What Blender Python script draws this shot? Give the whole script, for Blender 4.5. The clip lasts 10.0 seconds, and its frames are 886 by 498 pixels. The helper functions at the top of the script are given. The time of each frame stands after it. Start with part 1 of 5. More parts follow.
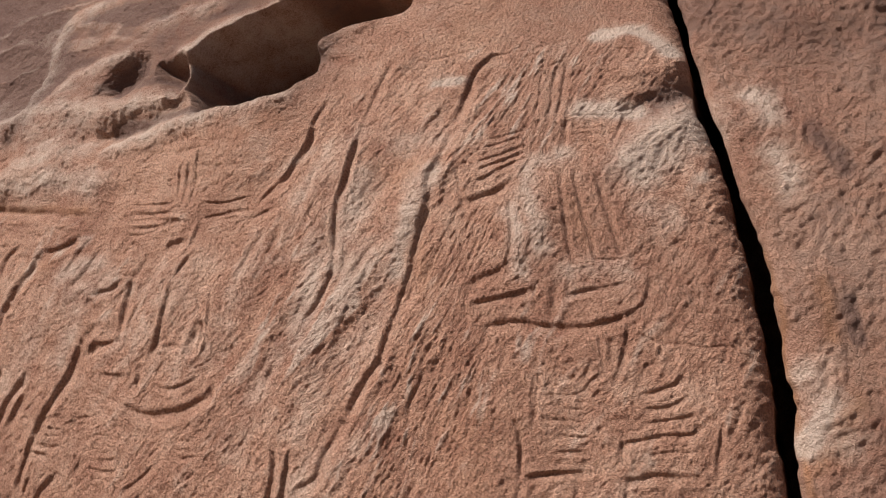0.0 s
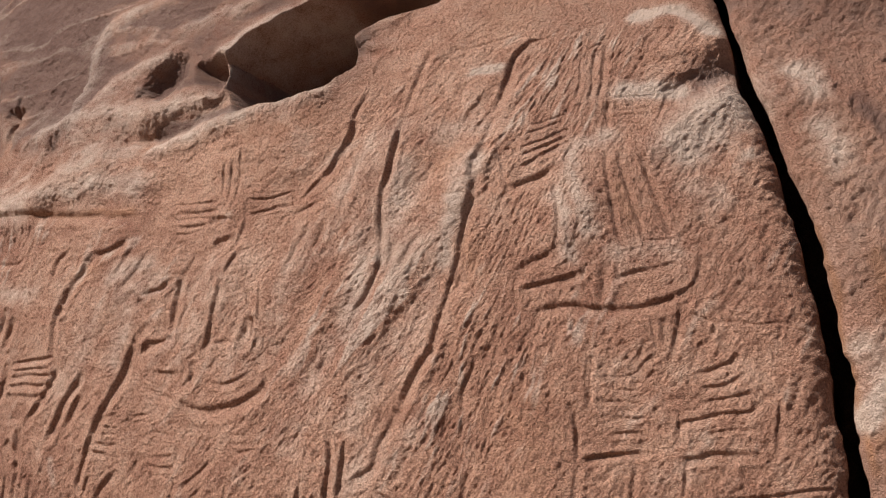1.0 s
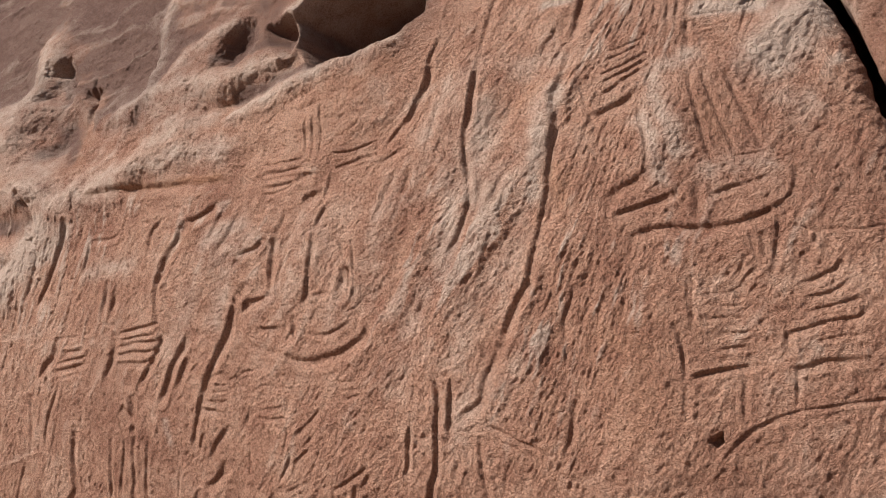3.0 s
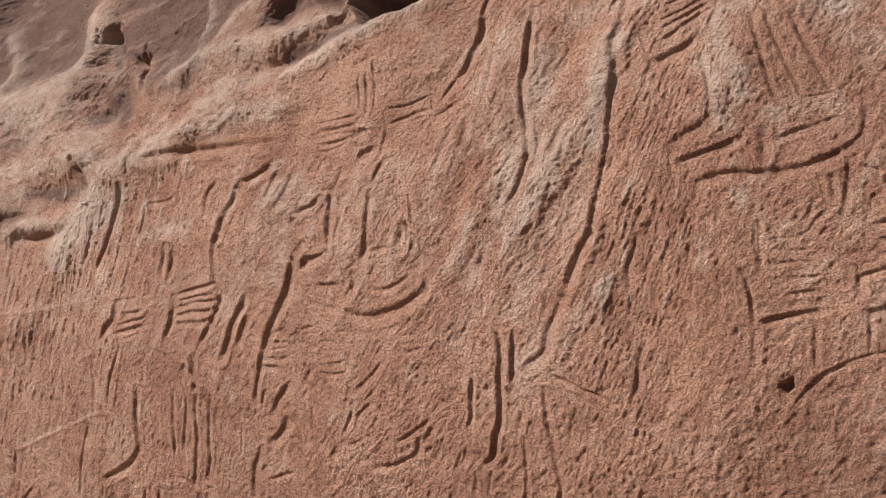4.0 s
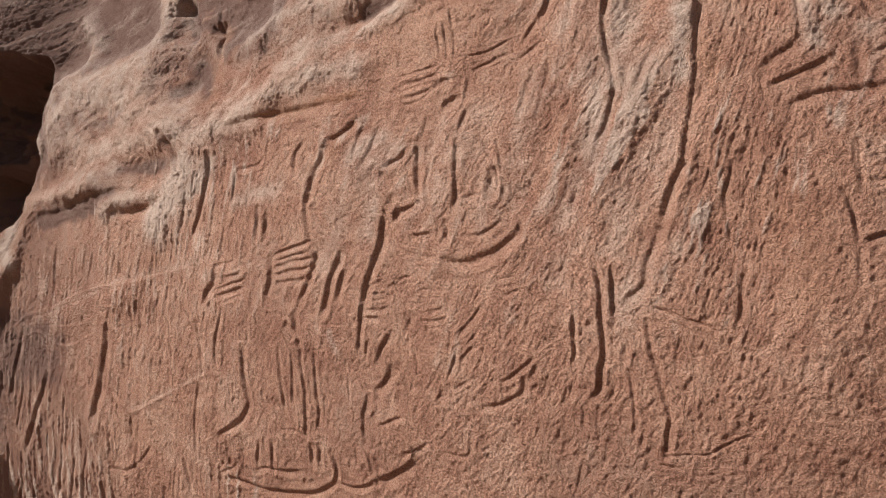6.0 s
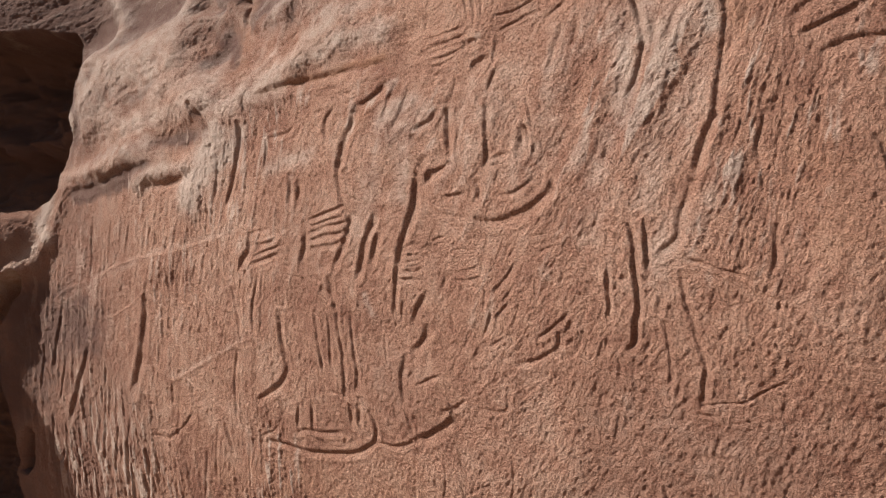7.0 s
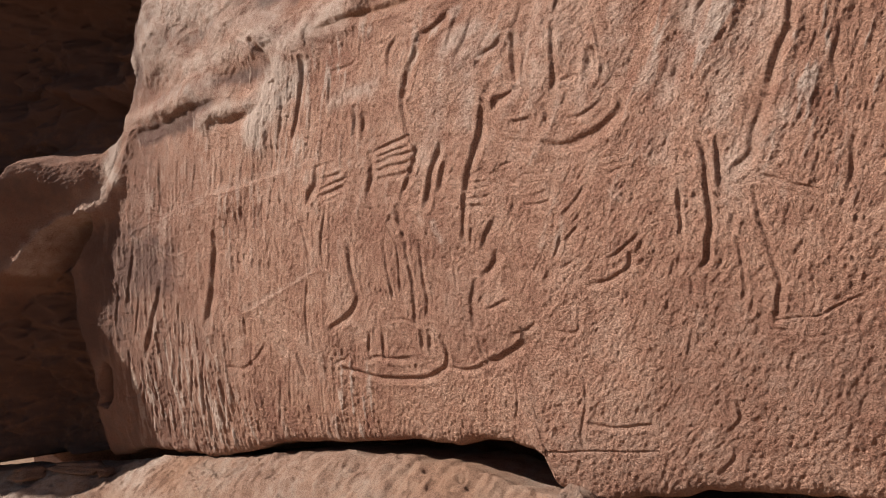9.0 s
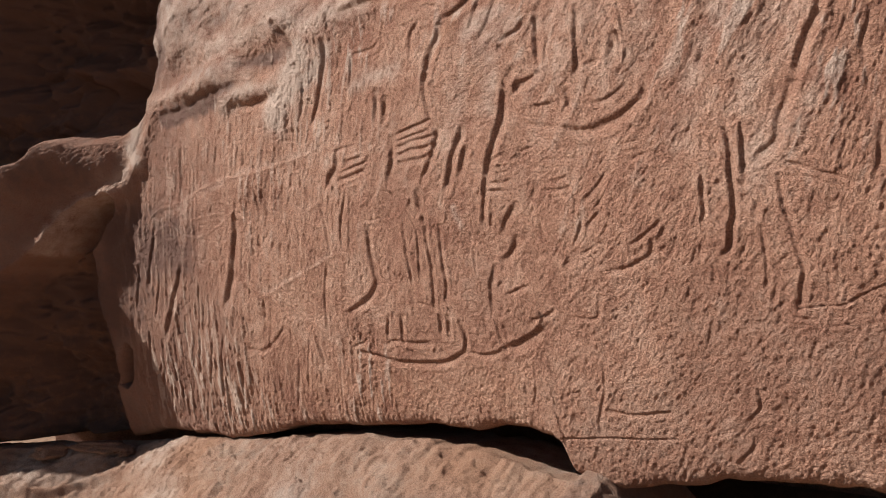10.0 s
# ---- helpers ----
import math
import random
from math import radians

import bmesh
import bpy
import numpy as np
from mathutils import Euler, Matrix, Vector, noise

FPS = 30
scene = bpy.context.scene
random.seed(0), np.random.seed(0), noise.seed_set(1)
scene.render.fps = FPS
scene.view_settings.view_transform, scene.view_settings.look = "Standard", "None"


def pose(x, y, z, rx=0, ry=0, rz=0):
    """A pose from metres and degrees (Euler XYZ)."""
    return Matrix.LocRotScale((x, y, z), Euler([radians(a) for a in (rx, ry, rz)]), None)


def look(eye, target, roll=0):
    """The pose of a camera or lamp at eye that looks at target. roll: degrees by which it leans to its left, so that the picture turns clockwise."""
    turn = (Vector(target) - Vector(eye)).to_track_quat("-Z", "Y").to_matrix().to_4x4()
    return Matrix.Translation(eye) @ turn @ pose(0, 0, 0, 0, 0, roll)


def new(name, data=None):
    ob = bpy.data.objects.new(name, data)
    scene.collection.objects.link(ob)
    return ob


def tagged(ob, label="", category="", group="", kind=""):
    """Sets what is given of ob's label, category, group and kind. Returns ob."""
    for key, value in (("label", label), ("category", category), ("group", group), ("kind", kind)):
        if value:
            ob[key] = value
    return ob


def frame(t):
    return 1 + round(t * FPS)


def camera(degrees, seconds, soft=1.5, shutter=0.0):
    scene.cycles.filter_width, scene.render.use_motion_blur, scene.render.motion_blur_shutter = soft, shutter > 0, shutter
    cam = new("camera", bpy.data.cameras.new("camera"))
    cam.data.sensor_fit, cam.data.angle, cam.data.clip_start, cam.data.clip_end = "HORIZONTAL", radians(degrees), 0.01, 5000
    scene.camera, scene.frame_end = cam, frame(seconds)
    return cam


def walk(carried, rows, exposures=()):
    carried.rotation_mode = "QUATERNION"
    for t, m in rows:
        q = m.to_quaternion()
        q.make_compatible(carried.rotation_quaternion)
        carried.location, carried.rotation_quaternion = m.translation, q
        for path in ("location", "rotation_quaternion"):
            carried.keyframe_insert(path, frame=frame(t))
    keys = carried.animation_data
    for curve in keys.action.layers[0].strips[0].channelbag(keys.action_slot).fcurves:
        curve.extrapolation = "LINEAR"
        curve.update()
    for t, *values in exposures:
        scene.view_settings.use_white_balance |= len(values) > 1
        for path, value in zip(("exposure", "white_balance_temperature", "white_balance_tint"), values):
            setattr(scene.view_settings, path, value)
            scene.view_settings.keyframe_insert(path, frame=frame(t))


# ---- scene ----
cam = camera(52.0, 10.0, soft=1.1)
PATH = [
    (0, (0.082, 0.015, 1.851), (-0.07, 1.985, 2.166), 15.0),
    (0.5, (0.061, 0.011, 1.84), (-0.109, 1.98, 2.148), 14.2),
    (1, (0.019, 0.009, 1.799), (-0.19, 1.976, 2.092), 13.2),
    (1.5, (0.0, 0.0, 1.78), (-0.235, 1.968, 2.045), 11.8),
    (2, (-0.031, -0.014, 1.751), (-0.29, 1.955, 1.987), 10.2),
    (3.5, (-0.141, -0.029, 1.635), (-0.481, 1.936, 1.791), 8.5),
    (4, (-0.193, -0.028, 1.584), (-0.566, 1.933, 1.702), 8.0),
    (4.5, (-0.221, -0.037, 1.558), (-0.621, 1.92, 1.643), 7.0),
    (5, (-0.249, -0.062, 1.545), (-0.669, 1.893, 1.601), 6.4),
    (5.5, (-0.283, -0.09, 1.544), (-0.742, 1.857, 1.576), 5.3),
    (7, (-0.33, -0.169, 1.481), (-0.871, 1.755, 1.417), 2.6),
    (7.5, (-0.346, -0.201, 1.465), (-0.911, 1.715, 1.372), 2.3),
    (8, (-0.369, -0.225, 1.46), (-0.947, 1.686, 1.339), 1.6),
    (8.5, (-0.393, -0.24, 1.427), (-1.0, 1.659, 1.268), 1.3),
    (9, (-0.412, -0.258, 1.4), (-1.042, 1.63, 1.209), 1.1),
    (9.5, (-0.415, -0.251, 1.394), (-1.065, 1.627, 1.175), 1.2),
    (10, (-0.419, -0.249, 1.393), (-1.087, 1.623, 1.17), 1.6),
]
walk(cam, [(t, look(eye, target, roll)) for t, eye, target, roll in PATH])

# ---- light ----
TURN_WALL = radians(27)
ORIGIN = np.array([-1.0, 3.62, 0.0])
ALONG = np.array([math.cos(TURN_WALL), -math.sin(TURN_WALL), 0.0])
OUT = np.array([-math.sin(TURN_WALL), -math.cos(TURN_WALL), 0.0])
UP = np.array([0.0, 0.0, 1.0])
sun_way = Vector(-0.60 * ALONG + 0.57 * UP + 0.56 * OUT).normalized()
sun_data = bpy.data.lights.new("sun", "SUN")
sun_data.energy, sun_data.angle, sun_data.color = 5.0, radians(0.6), (1.0, 0.95, 0.88)
sun = new("sun", sun_data)
sun.matrix_world = look(sun_way * 30, (0, 0, 0))
world = bpy.data.worlds.new("sky")
scene.world = world
world.use_nodes = True
wn = world.node_tree.nodes
sky = wn.new("ShaderNodeTexSky")
sky.sky_type, sky.sun_disc = "NISHITA", False
sky.sun_elevation = math.asin(sun_way.z)
sky.sun_rotation = math.atan2(sun_way.x, sun_way.y)
world.node_tree.links.new(sky.outputs[0], wn["Background"].inputs[0])
wn["Background"].inputs[1].default_value = 0.030
scene.view_settings.exposure = 0.63


# ---- materials ----
def ramp(nt, source, stops):
    node = nt.nodes.new("ShaderNodeValToRGB")
    els = node.color_ramp.elements
    while len(els) < len(stops):
        els.new(0.5)
    for el, (at, colour) in zip(els, stops):
        el.position, el.color = at, (*colour, 1)
    nt.links.new(source, node.inputs[0])
    return node.outputs[0]


def mix(nt, factor, a, b, kind="MIX"):
    node = nt.nodes.new("ShaderNodeMix")
    node.data_type, node.blend_type = "RGBA", kind
    for value, socket in ((factor, node.inputs[0]), (a, node.inputs[6]), (b, node.inputs[7])):
        if isinstance(value, (int, float)):
            socket.default_value = value
        elif isinstance(value, tuple):
            socket.default_value = (*value, 1)
        else:
            nt.links.new(value, socket)
    return node.outputs[2]


def calc(nt, kind, a, b=0.0, clamp=False):
    node = nt.nodes.new("ShaderNodeMath")
    node.operation, node.use_clamp = kind, clamp
    for value, socket in ((a, node.inputs[0]), (b, node.inputs[1])):
        if isinstance(value, (int, float)):
            socket.default_value = value
        else:
            nt.links.new(value, socket)
    return node.outputs[0]


def grain(nt, where, scale, detail=4.0, rough=0.6, stretch=None):
    if stretch:
        node = nt.nodes.new("ShaderNodeMapping")
        node.inputs["Scale"].default_value = stretch
        nt.links.new(where, node.inputs[0])
        where = node.outputs[0]
    node = nt.nodes.new("ShaderNodeTexNoise")
    node.inputs["Scale"].default_value, node.inputs["Detail"].default_value, node.inputs["Roughness"].default_value = scale, detail, rough
    nt.links.new(where, node.inputs["Vector"])
    return node.outputs["Fac"]


def sandstone(name, deep, warm, light, pale=(0.60, 0.485, 0.415), bump=1.0):
    """Coarse red sandstone: mottled grain, pale crust, rust and varnished tone where the rock carries them, painted
    shade in the dark tone, pits and sand relief.
    """
    mat = bpy.data.materials.new(name)
    mat.use_nodes = True
    nt = mat.node_tree
    shader = nt.nodes["Principled BSDF"]
    where = nt.nodes.new("ShaderNodeNewGeometry").outputs["Position"]
    broad = grain(nt, where, 1.7, 5)
    middle = grain(nt, where, 11, 5, 0.65)
    fine = grain(nt, where, 115, 3, 0.7)
    specks = grain(nt, where, 250, 2, 0.7)
    colour = ramp(nt, calc(nt, "ADD", calc(nt, "MULTIPLY", broad, 0.5), calc(nt, "MULTIPLY", middle, 0.5)), [(0.36, deep), (0.5, warm), (0.64, light)])
    colour = mix(nt, 0.7, colour, ramp(nt, fine, [(0.34, (0.24, 0.22, 0.21)), (0.48, (0.52, 0.515, 0.51)), (0.64, (0.80, 0.80, 0.79))]), "OVERLAY")
    colour = mix(nt, ramp(nt, specks, [(0.64, (0, 0, 0)), (0.74, (0.55, 0.55, 0.55))]), colour, (0.70, 0.58, 0.48))
    colour = mix(nt, ramp(nt, specks, [(0.28, (0.6, 0.6, 0.6)), (0.37, (0, 0, 0))]), colour, (0.10, 0.055, 0.04))
    for kind, tint, edge in (("rust", (0.40, 0.19, 0.095), 0.25), ("varnish_shade", (0.125, 0.075, 0.065), 0.2), ("pale", pale, 0.16)):
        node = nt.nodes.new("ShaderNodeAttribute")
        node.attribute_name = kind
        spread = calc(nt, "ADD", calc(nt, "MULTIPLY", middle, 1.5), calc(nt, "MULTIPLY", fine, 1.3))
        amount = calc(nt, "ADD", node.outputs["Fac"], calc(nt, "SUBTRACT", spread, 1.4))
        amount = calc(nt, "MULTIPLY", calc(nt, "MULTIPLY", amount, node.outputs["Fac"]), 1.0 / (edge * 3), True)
        colour = mix(nt, calc(nt, "MULTIPLY", amount, 0.8 if kind == "varnish_shade" else 0.7), colour, tint)
    nt.links.new(colour, shader.inputs["Base Color"])
    shader.inputs["Roughness"].default_value = 0.92
    shader.inputs["Specular IOR Level"].default_value = 0.18
    height = calc(nt, "ADD", calc(nt, "MULTIPLY", fine, 0.8), calc(nt, "MULTIPLY", specks, 0.75))
    height = calc(nt, "ADD", height, calc(nt, "MULTIPLY", grain(nt, where, 42, 3, 0.6), 0.5))
    height = calc(nt, "ADD", height, calc(nt, "MULTIPLY", calc(nt, "MINIMUM", grain(nt, where, 92, 2, 0.5), 0.45), 1.7))
    node = nt.nodes.new("ShaderNodeBump")
    node.inputs["Strength"].default_value, node.inputs["Distance"].default_value = 1.0 * bump, 0.0170
    nt.links.new(height, node.inputs["Height"])
    nt.links.new(node.outputs[0], shader.inputs["Normal"])
    return mat


ROCK = sandstone("red_sandstone", (0.26, 0.125, 0.087), (0.385, 0.213, 0.152), (0.475, 0.298, 0.225))
LEDGE_ROCK = sandstone("tan_sandstone", (0.24, 0.135, 0.095), (0.335, 0.205, 0.148), (0.41, 0.295, 0.23))
SAND = sandstone("sand", (0.17, 0.105, 0.07), (0.22, 0.14, 0.095), (0.27, 0.18, 0.125), bump=0.5)


# ---- relief on the wall's own plane: u along the wall, v up, w out of it ----
def lattice(seed):
    return np.random.RandomState(seed).rand(256, 256)


def smooth_noise(u, v, size, seed):
    """Value noise, about -1 to 1, with a wavelength of about size metres."""
    table = lattice(seed)
    x, y = u / size + 37.3, v / size + 71.9
    i, j = np.floor(x).astype(int), np.floor(y).astype(int)
    f, g = x - i, y - j
    f, g = f * f * f * (f * (6 * f - 15) + 10), g * g * g * (g * (6 * g - 15) + 10)
    i, j, k, m = i & 255, j & 255, (i + 1) & 255, (j + 1) & 255
    low = table[i, j] * (1 - f) + table[k, j] * f
    high = table[i, m] * (1 - f) + table[k, m] * f
    return (low * (1 - g) + high * g) * 2 - 1


def layered(u, v, size, seed, octaves=4, fall=0.5):
    total, amount = 0, 1.0
    for n in range(octaves):
        a = 0.6 * n
        total = total + amount * smooth_noise(u * math.cos(a) - v * math.sin(a), u * math.sin(a) + v * math.cos(a), size / 1.9 ** n, seed + n)
        amount *= fall
    return total


def step(x):
    x = np.clip(x, 0, 1)
    return x * x * (3 - 2 * x)


def flank(v):
    """Where the wall ends and the rock swings forward on the cave side."""
    return -4.35 + 0.12 * (v - 0.5)


def sweep(u, v):
    """The wall's broad shape: a gentle bulge that leans back above and turns outward past its cave end."""
    edge = flank(v)
    away = edge - u
    away = 0.5 * (away + np.sqrt(away * away + 0.02))
    x = (np.clip(np.maximum(u, edge), -4.6, 2.8) + 0.6) / 2
    y = (np.clip(v, -1.0, 3.8) - 1.7) / 1.2
    w = 0.0725 - 0.1473 * x - 0.0461 * y - 0.1229 * x * x - 0.0004 * x * y - 0.1159 * y * y
    w = w - 0.0292 * x ** 3 - 0.0301 * x * x * y - 0.005 * x * y * y - 0.0007 * y ** 3
    return w + 0.75 * away


def place(u, v, w):
    return ORIGIN + u[..., None] * ALONG + v[..., None] * UP + w[..., None] * OUT


SEATED, SEATED_PLUME, SEATED_COMB, SEATED_ARM, SEATED_BASE = range(1, 6)
BOWL_FIGURE, BOWL_PLUME, BOWL_COMB, BOWL_ARM, BOWL_BASE = range(6, 11)
LOWER, LOWER_PLUME, LOWER_COMB, LOWER_ARM = range(11, 15)
STANDING, STANDING_COMB, STANDING_ARM, SMALL, SMALL_COMB, ROBE, LEFT = range(15, 22)
CLOAK_LONG, CLOAK_MIDDLE, CLOAK_UPPER, CLOAK_BOWL = range(22, 26)
COMBS = (SEATED_COMB, SEATED_ARM, BOWL_COMB, BOWL_ARM, LOWER_COMB, LOWER_ARM, STANDING_COMB, STANDING_ARM, SMALL_COMB, SEATED_PLUME, BOWL_PLUME, LOWER_PLUME)
STREAK, FISSURE, RIGHT = 30, 31, 32
# DARK marks hold both varnished rock and shade painted into recesses
PALE, RUST, DARK = "pale", "rust", "varnish_shade"
cuts, swells, hollows, stains_and_shade = [], [], [], []


def rounded(points, steps=5):
    """A Catmull-Rom line through a few points."""
    p = np.array(points, float)
    if len(p) < 3:
        return p
    p = np.vstack([2 * p[0] - p[1], p, 2 * p[-1] - p[-2]])
    line = []
    for a, b, c, d in zip(p, p[1:], p[2:], p[3:]):
        for t in np.arange(steps) / steps:
            line.append(0.5 * (2 * b + (c - a) * t + (2 * a - 5 * b + 4 * c - d) * t * t + (3 * b - a - 3 * c + d) * t ** 3))
    return np.array(line + [p[-2]])


def cut(figure, width, depth, *points):
    cuts.append((figure, width, depth, rounded(points)))


def swell(width, height, *points):
    swells.append((width, height, rounded(points, 4)))


def hollow(depth, soft, *points):
    hollows.append((depth, soft, np.array(points)))


def stain_or_shade(kind, width, amount, *points):
    stains_and_shade.append((kind, width, amount, rounded(points, 3)))


def near(u, v, line, reach):
    """The part of a grid near a line (as a slice), and its distance to the line."""
    low, high = line.min(0) - reach, line.max(0) + reach
    inside = (u > low[0]) & (u < high[0]) & (v > low[1]) & (v < high[1])
    if not inside.any():
        return None, None
    rows, cols = np.where(inside.any(1))[0], np.where(inside.any(0))[0]
    part = np.s_[rows[0]:rows[-1] + 1, cols[0]:cols[-1] + 1]
    x, y = u[part], v[part]
    best = np.full(x.shape, 9.0)
    for (ax, ay), (bx, by) in zip(line, line[1:]):
        dx, dy = bx - ax, by - ay
        t = np.clip(((x - ax) * dx + (y - ay) * dy) / (dx * dx + dy * dy + 1e-9), 0, 1)
        best = np.minimum(best, np.hypot(x - ax - t * dx, y - ay - t * dy))
    return part, best


def inside_of(x, y, outline):
    odd = np.zeros(x.shape, bool)
    for (ax, ay), (bx, by) in zip(outline, np.roll(outline, -1, 0)):
        if ay != by:
            odd ^= ((ay > y) != (by > y)) & (x < (bx - ax) * (y - ay) / (by - ay) + ax)
    return odd


def relief(u, v, right=False):
    """Depth out of the plane for a grid on the wall, the figure that each point belongs to, and its staining and
    painted shade.
    """
    # unseen bulge past the cave end, added only to cast shade on it
    w = sweep(u, v) + (0.22 * step((-5.42 - u) / 0.3) if not right else 0)
    owner = np.zeros(u.shape, np.int32)
    rise, deep = np.zeros(u.shape), np.zeros(u.shape)
    marks = {kind: np.zeros(u.shape) for kind in (PALE, RUST, DARK)}
    wu = u + 0.012 * layered(u, v, 0.10, 11, 2)
    wv = v + 0.012 * layered(u, v, 0.10, 15, 2)
    for width, height, line in swells:
        part, far = near(wu, wv, line, abs(width) * 1.6)
        if part:
            w[part] += height * np.exp(-(far / (width * 0.55)) ** 2)
    for depth, soft, outline in hollows:
        closed = np.vstack([outline, outline[:1]])
        low, high = outline.min(0) - soft, outline.max(0) + soft
        part, far = near(wu, wv, closed, soft + 0.02)
        if part:
            signed = np.where(inside_of(wu[part], wv[part], outline), far, -far)
            w[part] += (0.15 * step(signed / 0.12) * layered(wu[part], wv[part], 0.30, 17, 4, 0.6)) if depth > 0.4 else 0
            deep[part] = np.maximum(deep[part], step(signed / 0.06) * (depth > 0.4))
            # deep hollows: rust, and a dark tone that puts their shade into the colour
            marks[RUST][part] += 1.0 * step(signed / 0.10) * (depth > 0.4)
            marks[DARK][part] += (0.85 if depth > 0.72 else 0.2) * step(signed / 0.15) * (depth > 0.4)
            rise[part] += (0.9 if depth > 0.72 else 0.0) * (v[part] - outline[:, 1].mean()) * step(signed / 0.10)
            w[part] -= depth * (0.75 * step(signed / soft * 0.5 + 0.5) + 0.25 * step(signed / (soft * 5)))
    # folds and knobs of the uncarved rock above, pecked streaks and pits on the panel
    rim = np.interp(u, (-4.6, -3.4, -2.3, -1.8, -0.9, -0.1, 0.1, 0.3, 0.8, 1.4), (1.3, 1.6, 1.99, 2.12, 2.25, 2.46, 2.8, 3.18, 3.28, 3.4))
    free = step((v - rim - 0.05 * smooth_noise(u, v, 0.3, 6)) / 0.22 + 0.3) if not right else np.full(u.shape, 0.0)
    wild = free * step((0.3 - u) / 0.5)
    pecked = (1 - free) * step((u + 4.6) / 0.4) if not right else np.full(u.shape, 0.15)
    fu, fv = wu + 0.05 * layered(u, v, 0.4, 63, 2), wv + 0.05 * layered(u, v, 0.4, 66, 2)
    fold = 1 - np.abs(layered((fu + 0.45 * fv) / 3.6, fv - 0.42 * fu, 0.24, 68, 3, 0.42))
    crest = step((fold - 0.80) / 0.17)
    w += wild * (0.0025 * layered(u, v, 0.028, 78, 2, 0.6) + 0.016 * fold - 0.010 + 0.006 * layered((fu + 0.45 * fv) / 2.2, fv - 0.42 * fu, 0.10, 76, 3, 0.5))
    lean = 0.08 + 0.24 * step((u + 1.6) / 1.6) - 0.16 * step((u - 0.7) / 0.5)
    a, b = u - lean * v, v
    patch = 0.5 + 0.5 * smooth_noise(u, v, 0.5, 5)
    streak = layered(a + 0.02 * layered(u, v, 0.15, 23, 2), b / 4.5, 0.046, 21, 3, 0.62)
    drape = layered(a + 0.03 * layered(u, v, 0.3, 24, 2), b / 5.0, 0.12, 25, 2, 0.5)
    draped = step((u + 1.0) / 0.5) * step((1.0 - u) / 0.3) * step((v - 1.2) / 0.5) * pecked
    streak = 0.75 * streak - 0.9 * np.abs(layered(a + 0.015 * layered(u, v, 0.1, 29, 2), b / 3.6, 0.055, 28, 2, 0.6)) + 0.35
    lumps = layered(a, b / 1.5, 0.019, 31, 2, 0.7)
    sand = layered(u, v, 0.0125, 36, 1)
    pits = np.minimum(layered(u, v, 0.019, 41, 2, 0.6) + 0.25, 0)
    knobs = layered(u, v, 0.085, 44, 3, 0.6)
    w += 0.030 * layered(u, v, 0.9, 51, 3) * (1 - 0.5 * pecked) + 0.008 * layered(u, v, 0.22, 55, 2) * (1 - 0.3 * pecked)
    streak = streak * (0.35 + 0.65 * step((v - 0.5) / 0.8)) + 2.3 * step((-1.2 - u) / 0.8) * step((rim - v - 0.1) / 0.3) * layered(u - 0.06 * v, v / 6, 0.030, 27, 2, 0.6)
    w += 0.009 * draped * drape
    skin = pecked * (0.0036 * (0.35 + 1.0 * patch) * streak + 0.0023 * lumps) + (1 - 0.7 * pecked) * (0.0012 * lumps + 0.0034 * pits)
    skin += 0.0019 * sand
    carved = np.zeros(u.shape)
    if right:
        w += 0.009 * knobs * step(0.6 + smooth_noise(u, v, 0.5, 46)) + 0.003 * lumps
    marks[PALE] += wild * 0.30 * crest + pecked * 0.62 * step((0.7 * streak + draped * drape - 0.1) / 0.8) * step(0.25 + patch * 0.9)
    marks[RUST] += 0.40 * step(0.15 + 0.9 * smooth_noise(u, v, 0.33, 47)) * (1 - 0.4 * pecked)
    # varnished above, more in fold troughs; block and cave end partly painted lens falloff
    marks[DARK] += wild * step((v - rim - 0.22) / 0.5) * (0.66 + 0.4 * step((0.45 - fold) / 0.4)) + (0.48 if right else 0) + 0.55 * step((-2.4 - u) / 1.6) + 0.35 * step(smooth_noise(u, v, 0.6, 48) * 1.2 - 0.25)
    for figure, width, depth, line in cuts:
        if (figure == RIGHT) != right:
            continue
        part, far = near(wu * 0.35 + u * 0.65, wv * 0.35 + v * 0.65, line, width * 0.5 + 0.045)
        if part:
            rough = 1 + 0.12 * smooth_noise(u[part], v[part], 0.03, 61) + 0.20 * smooth_noise(u[part], v[part], 0.09, 62)
            across = np.gradient(far, axis=1) / np.gradient(u[part], axis=1) * 0.74 - np.gradient(far, axis=0) / np.gradient(v[part], axis=0) * 0.67
            slant = 1 + 0.70 * np.clip(across, 0, 1) - 0.20 * np.clip(-across, 0, 1)
            groove = np.exp(-np.abs(far / (width * 0.46 * rough * slant)) ** 1.8)
            to_end = np.minimum(np.hypot(u[part] - line[0, 0], v[part] - line[0, 1]), np.hypot(u[part] - line[-1, 0], v[part] - line[-1, 1]))
            groove = groove * np.clip(0.4 + to_end / (2.0 * width), 0, 1)
            carved[part] = np.maximum(carved[part], np.exp(-(far / (width * 1.1)) ** 2))
            w[part] -= depth * groove * (1 + 0.18 * smooth_noise(u[part], v[part], 0.08, 64))
            w[part] += 0.24 * abs(depth) * np.exp(-((far - width * 0.95 * slant) / (width * 0.34)) ** 2) * (depth > 0)
            owner[part] = np.where(far < width * 0.5 + (0.030 if figure in COMBS else 0.018), figure, owner[part])
    w += skin * (1 - 0.7 * carved)
    for kind, width, amount, line in stains_and_shade:
        part, far = near(wu, wv, line, width * 1.5)
        if part:
            marks[kind][part] = np.maximum(marks[kind][part], amount * np.exp(-(far / (width * 0.62)) ** 2))
    # crust left out of deep hollows, which keeps their painted shade dark
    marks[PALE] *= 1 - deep
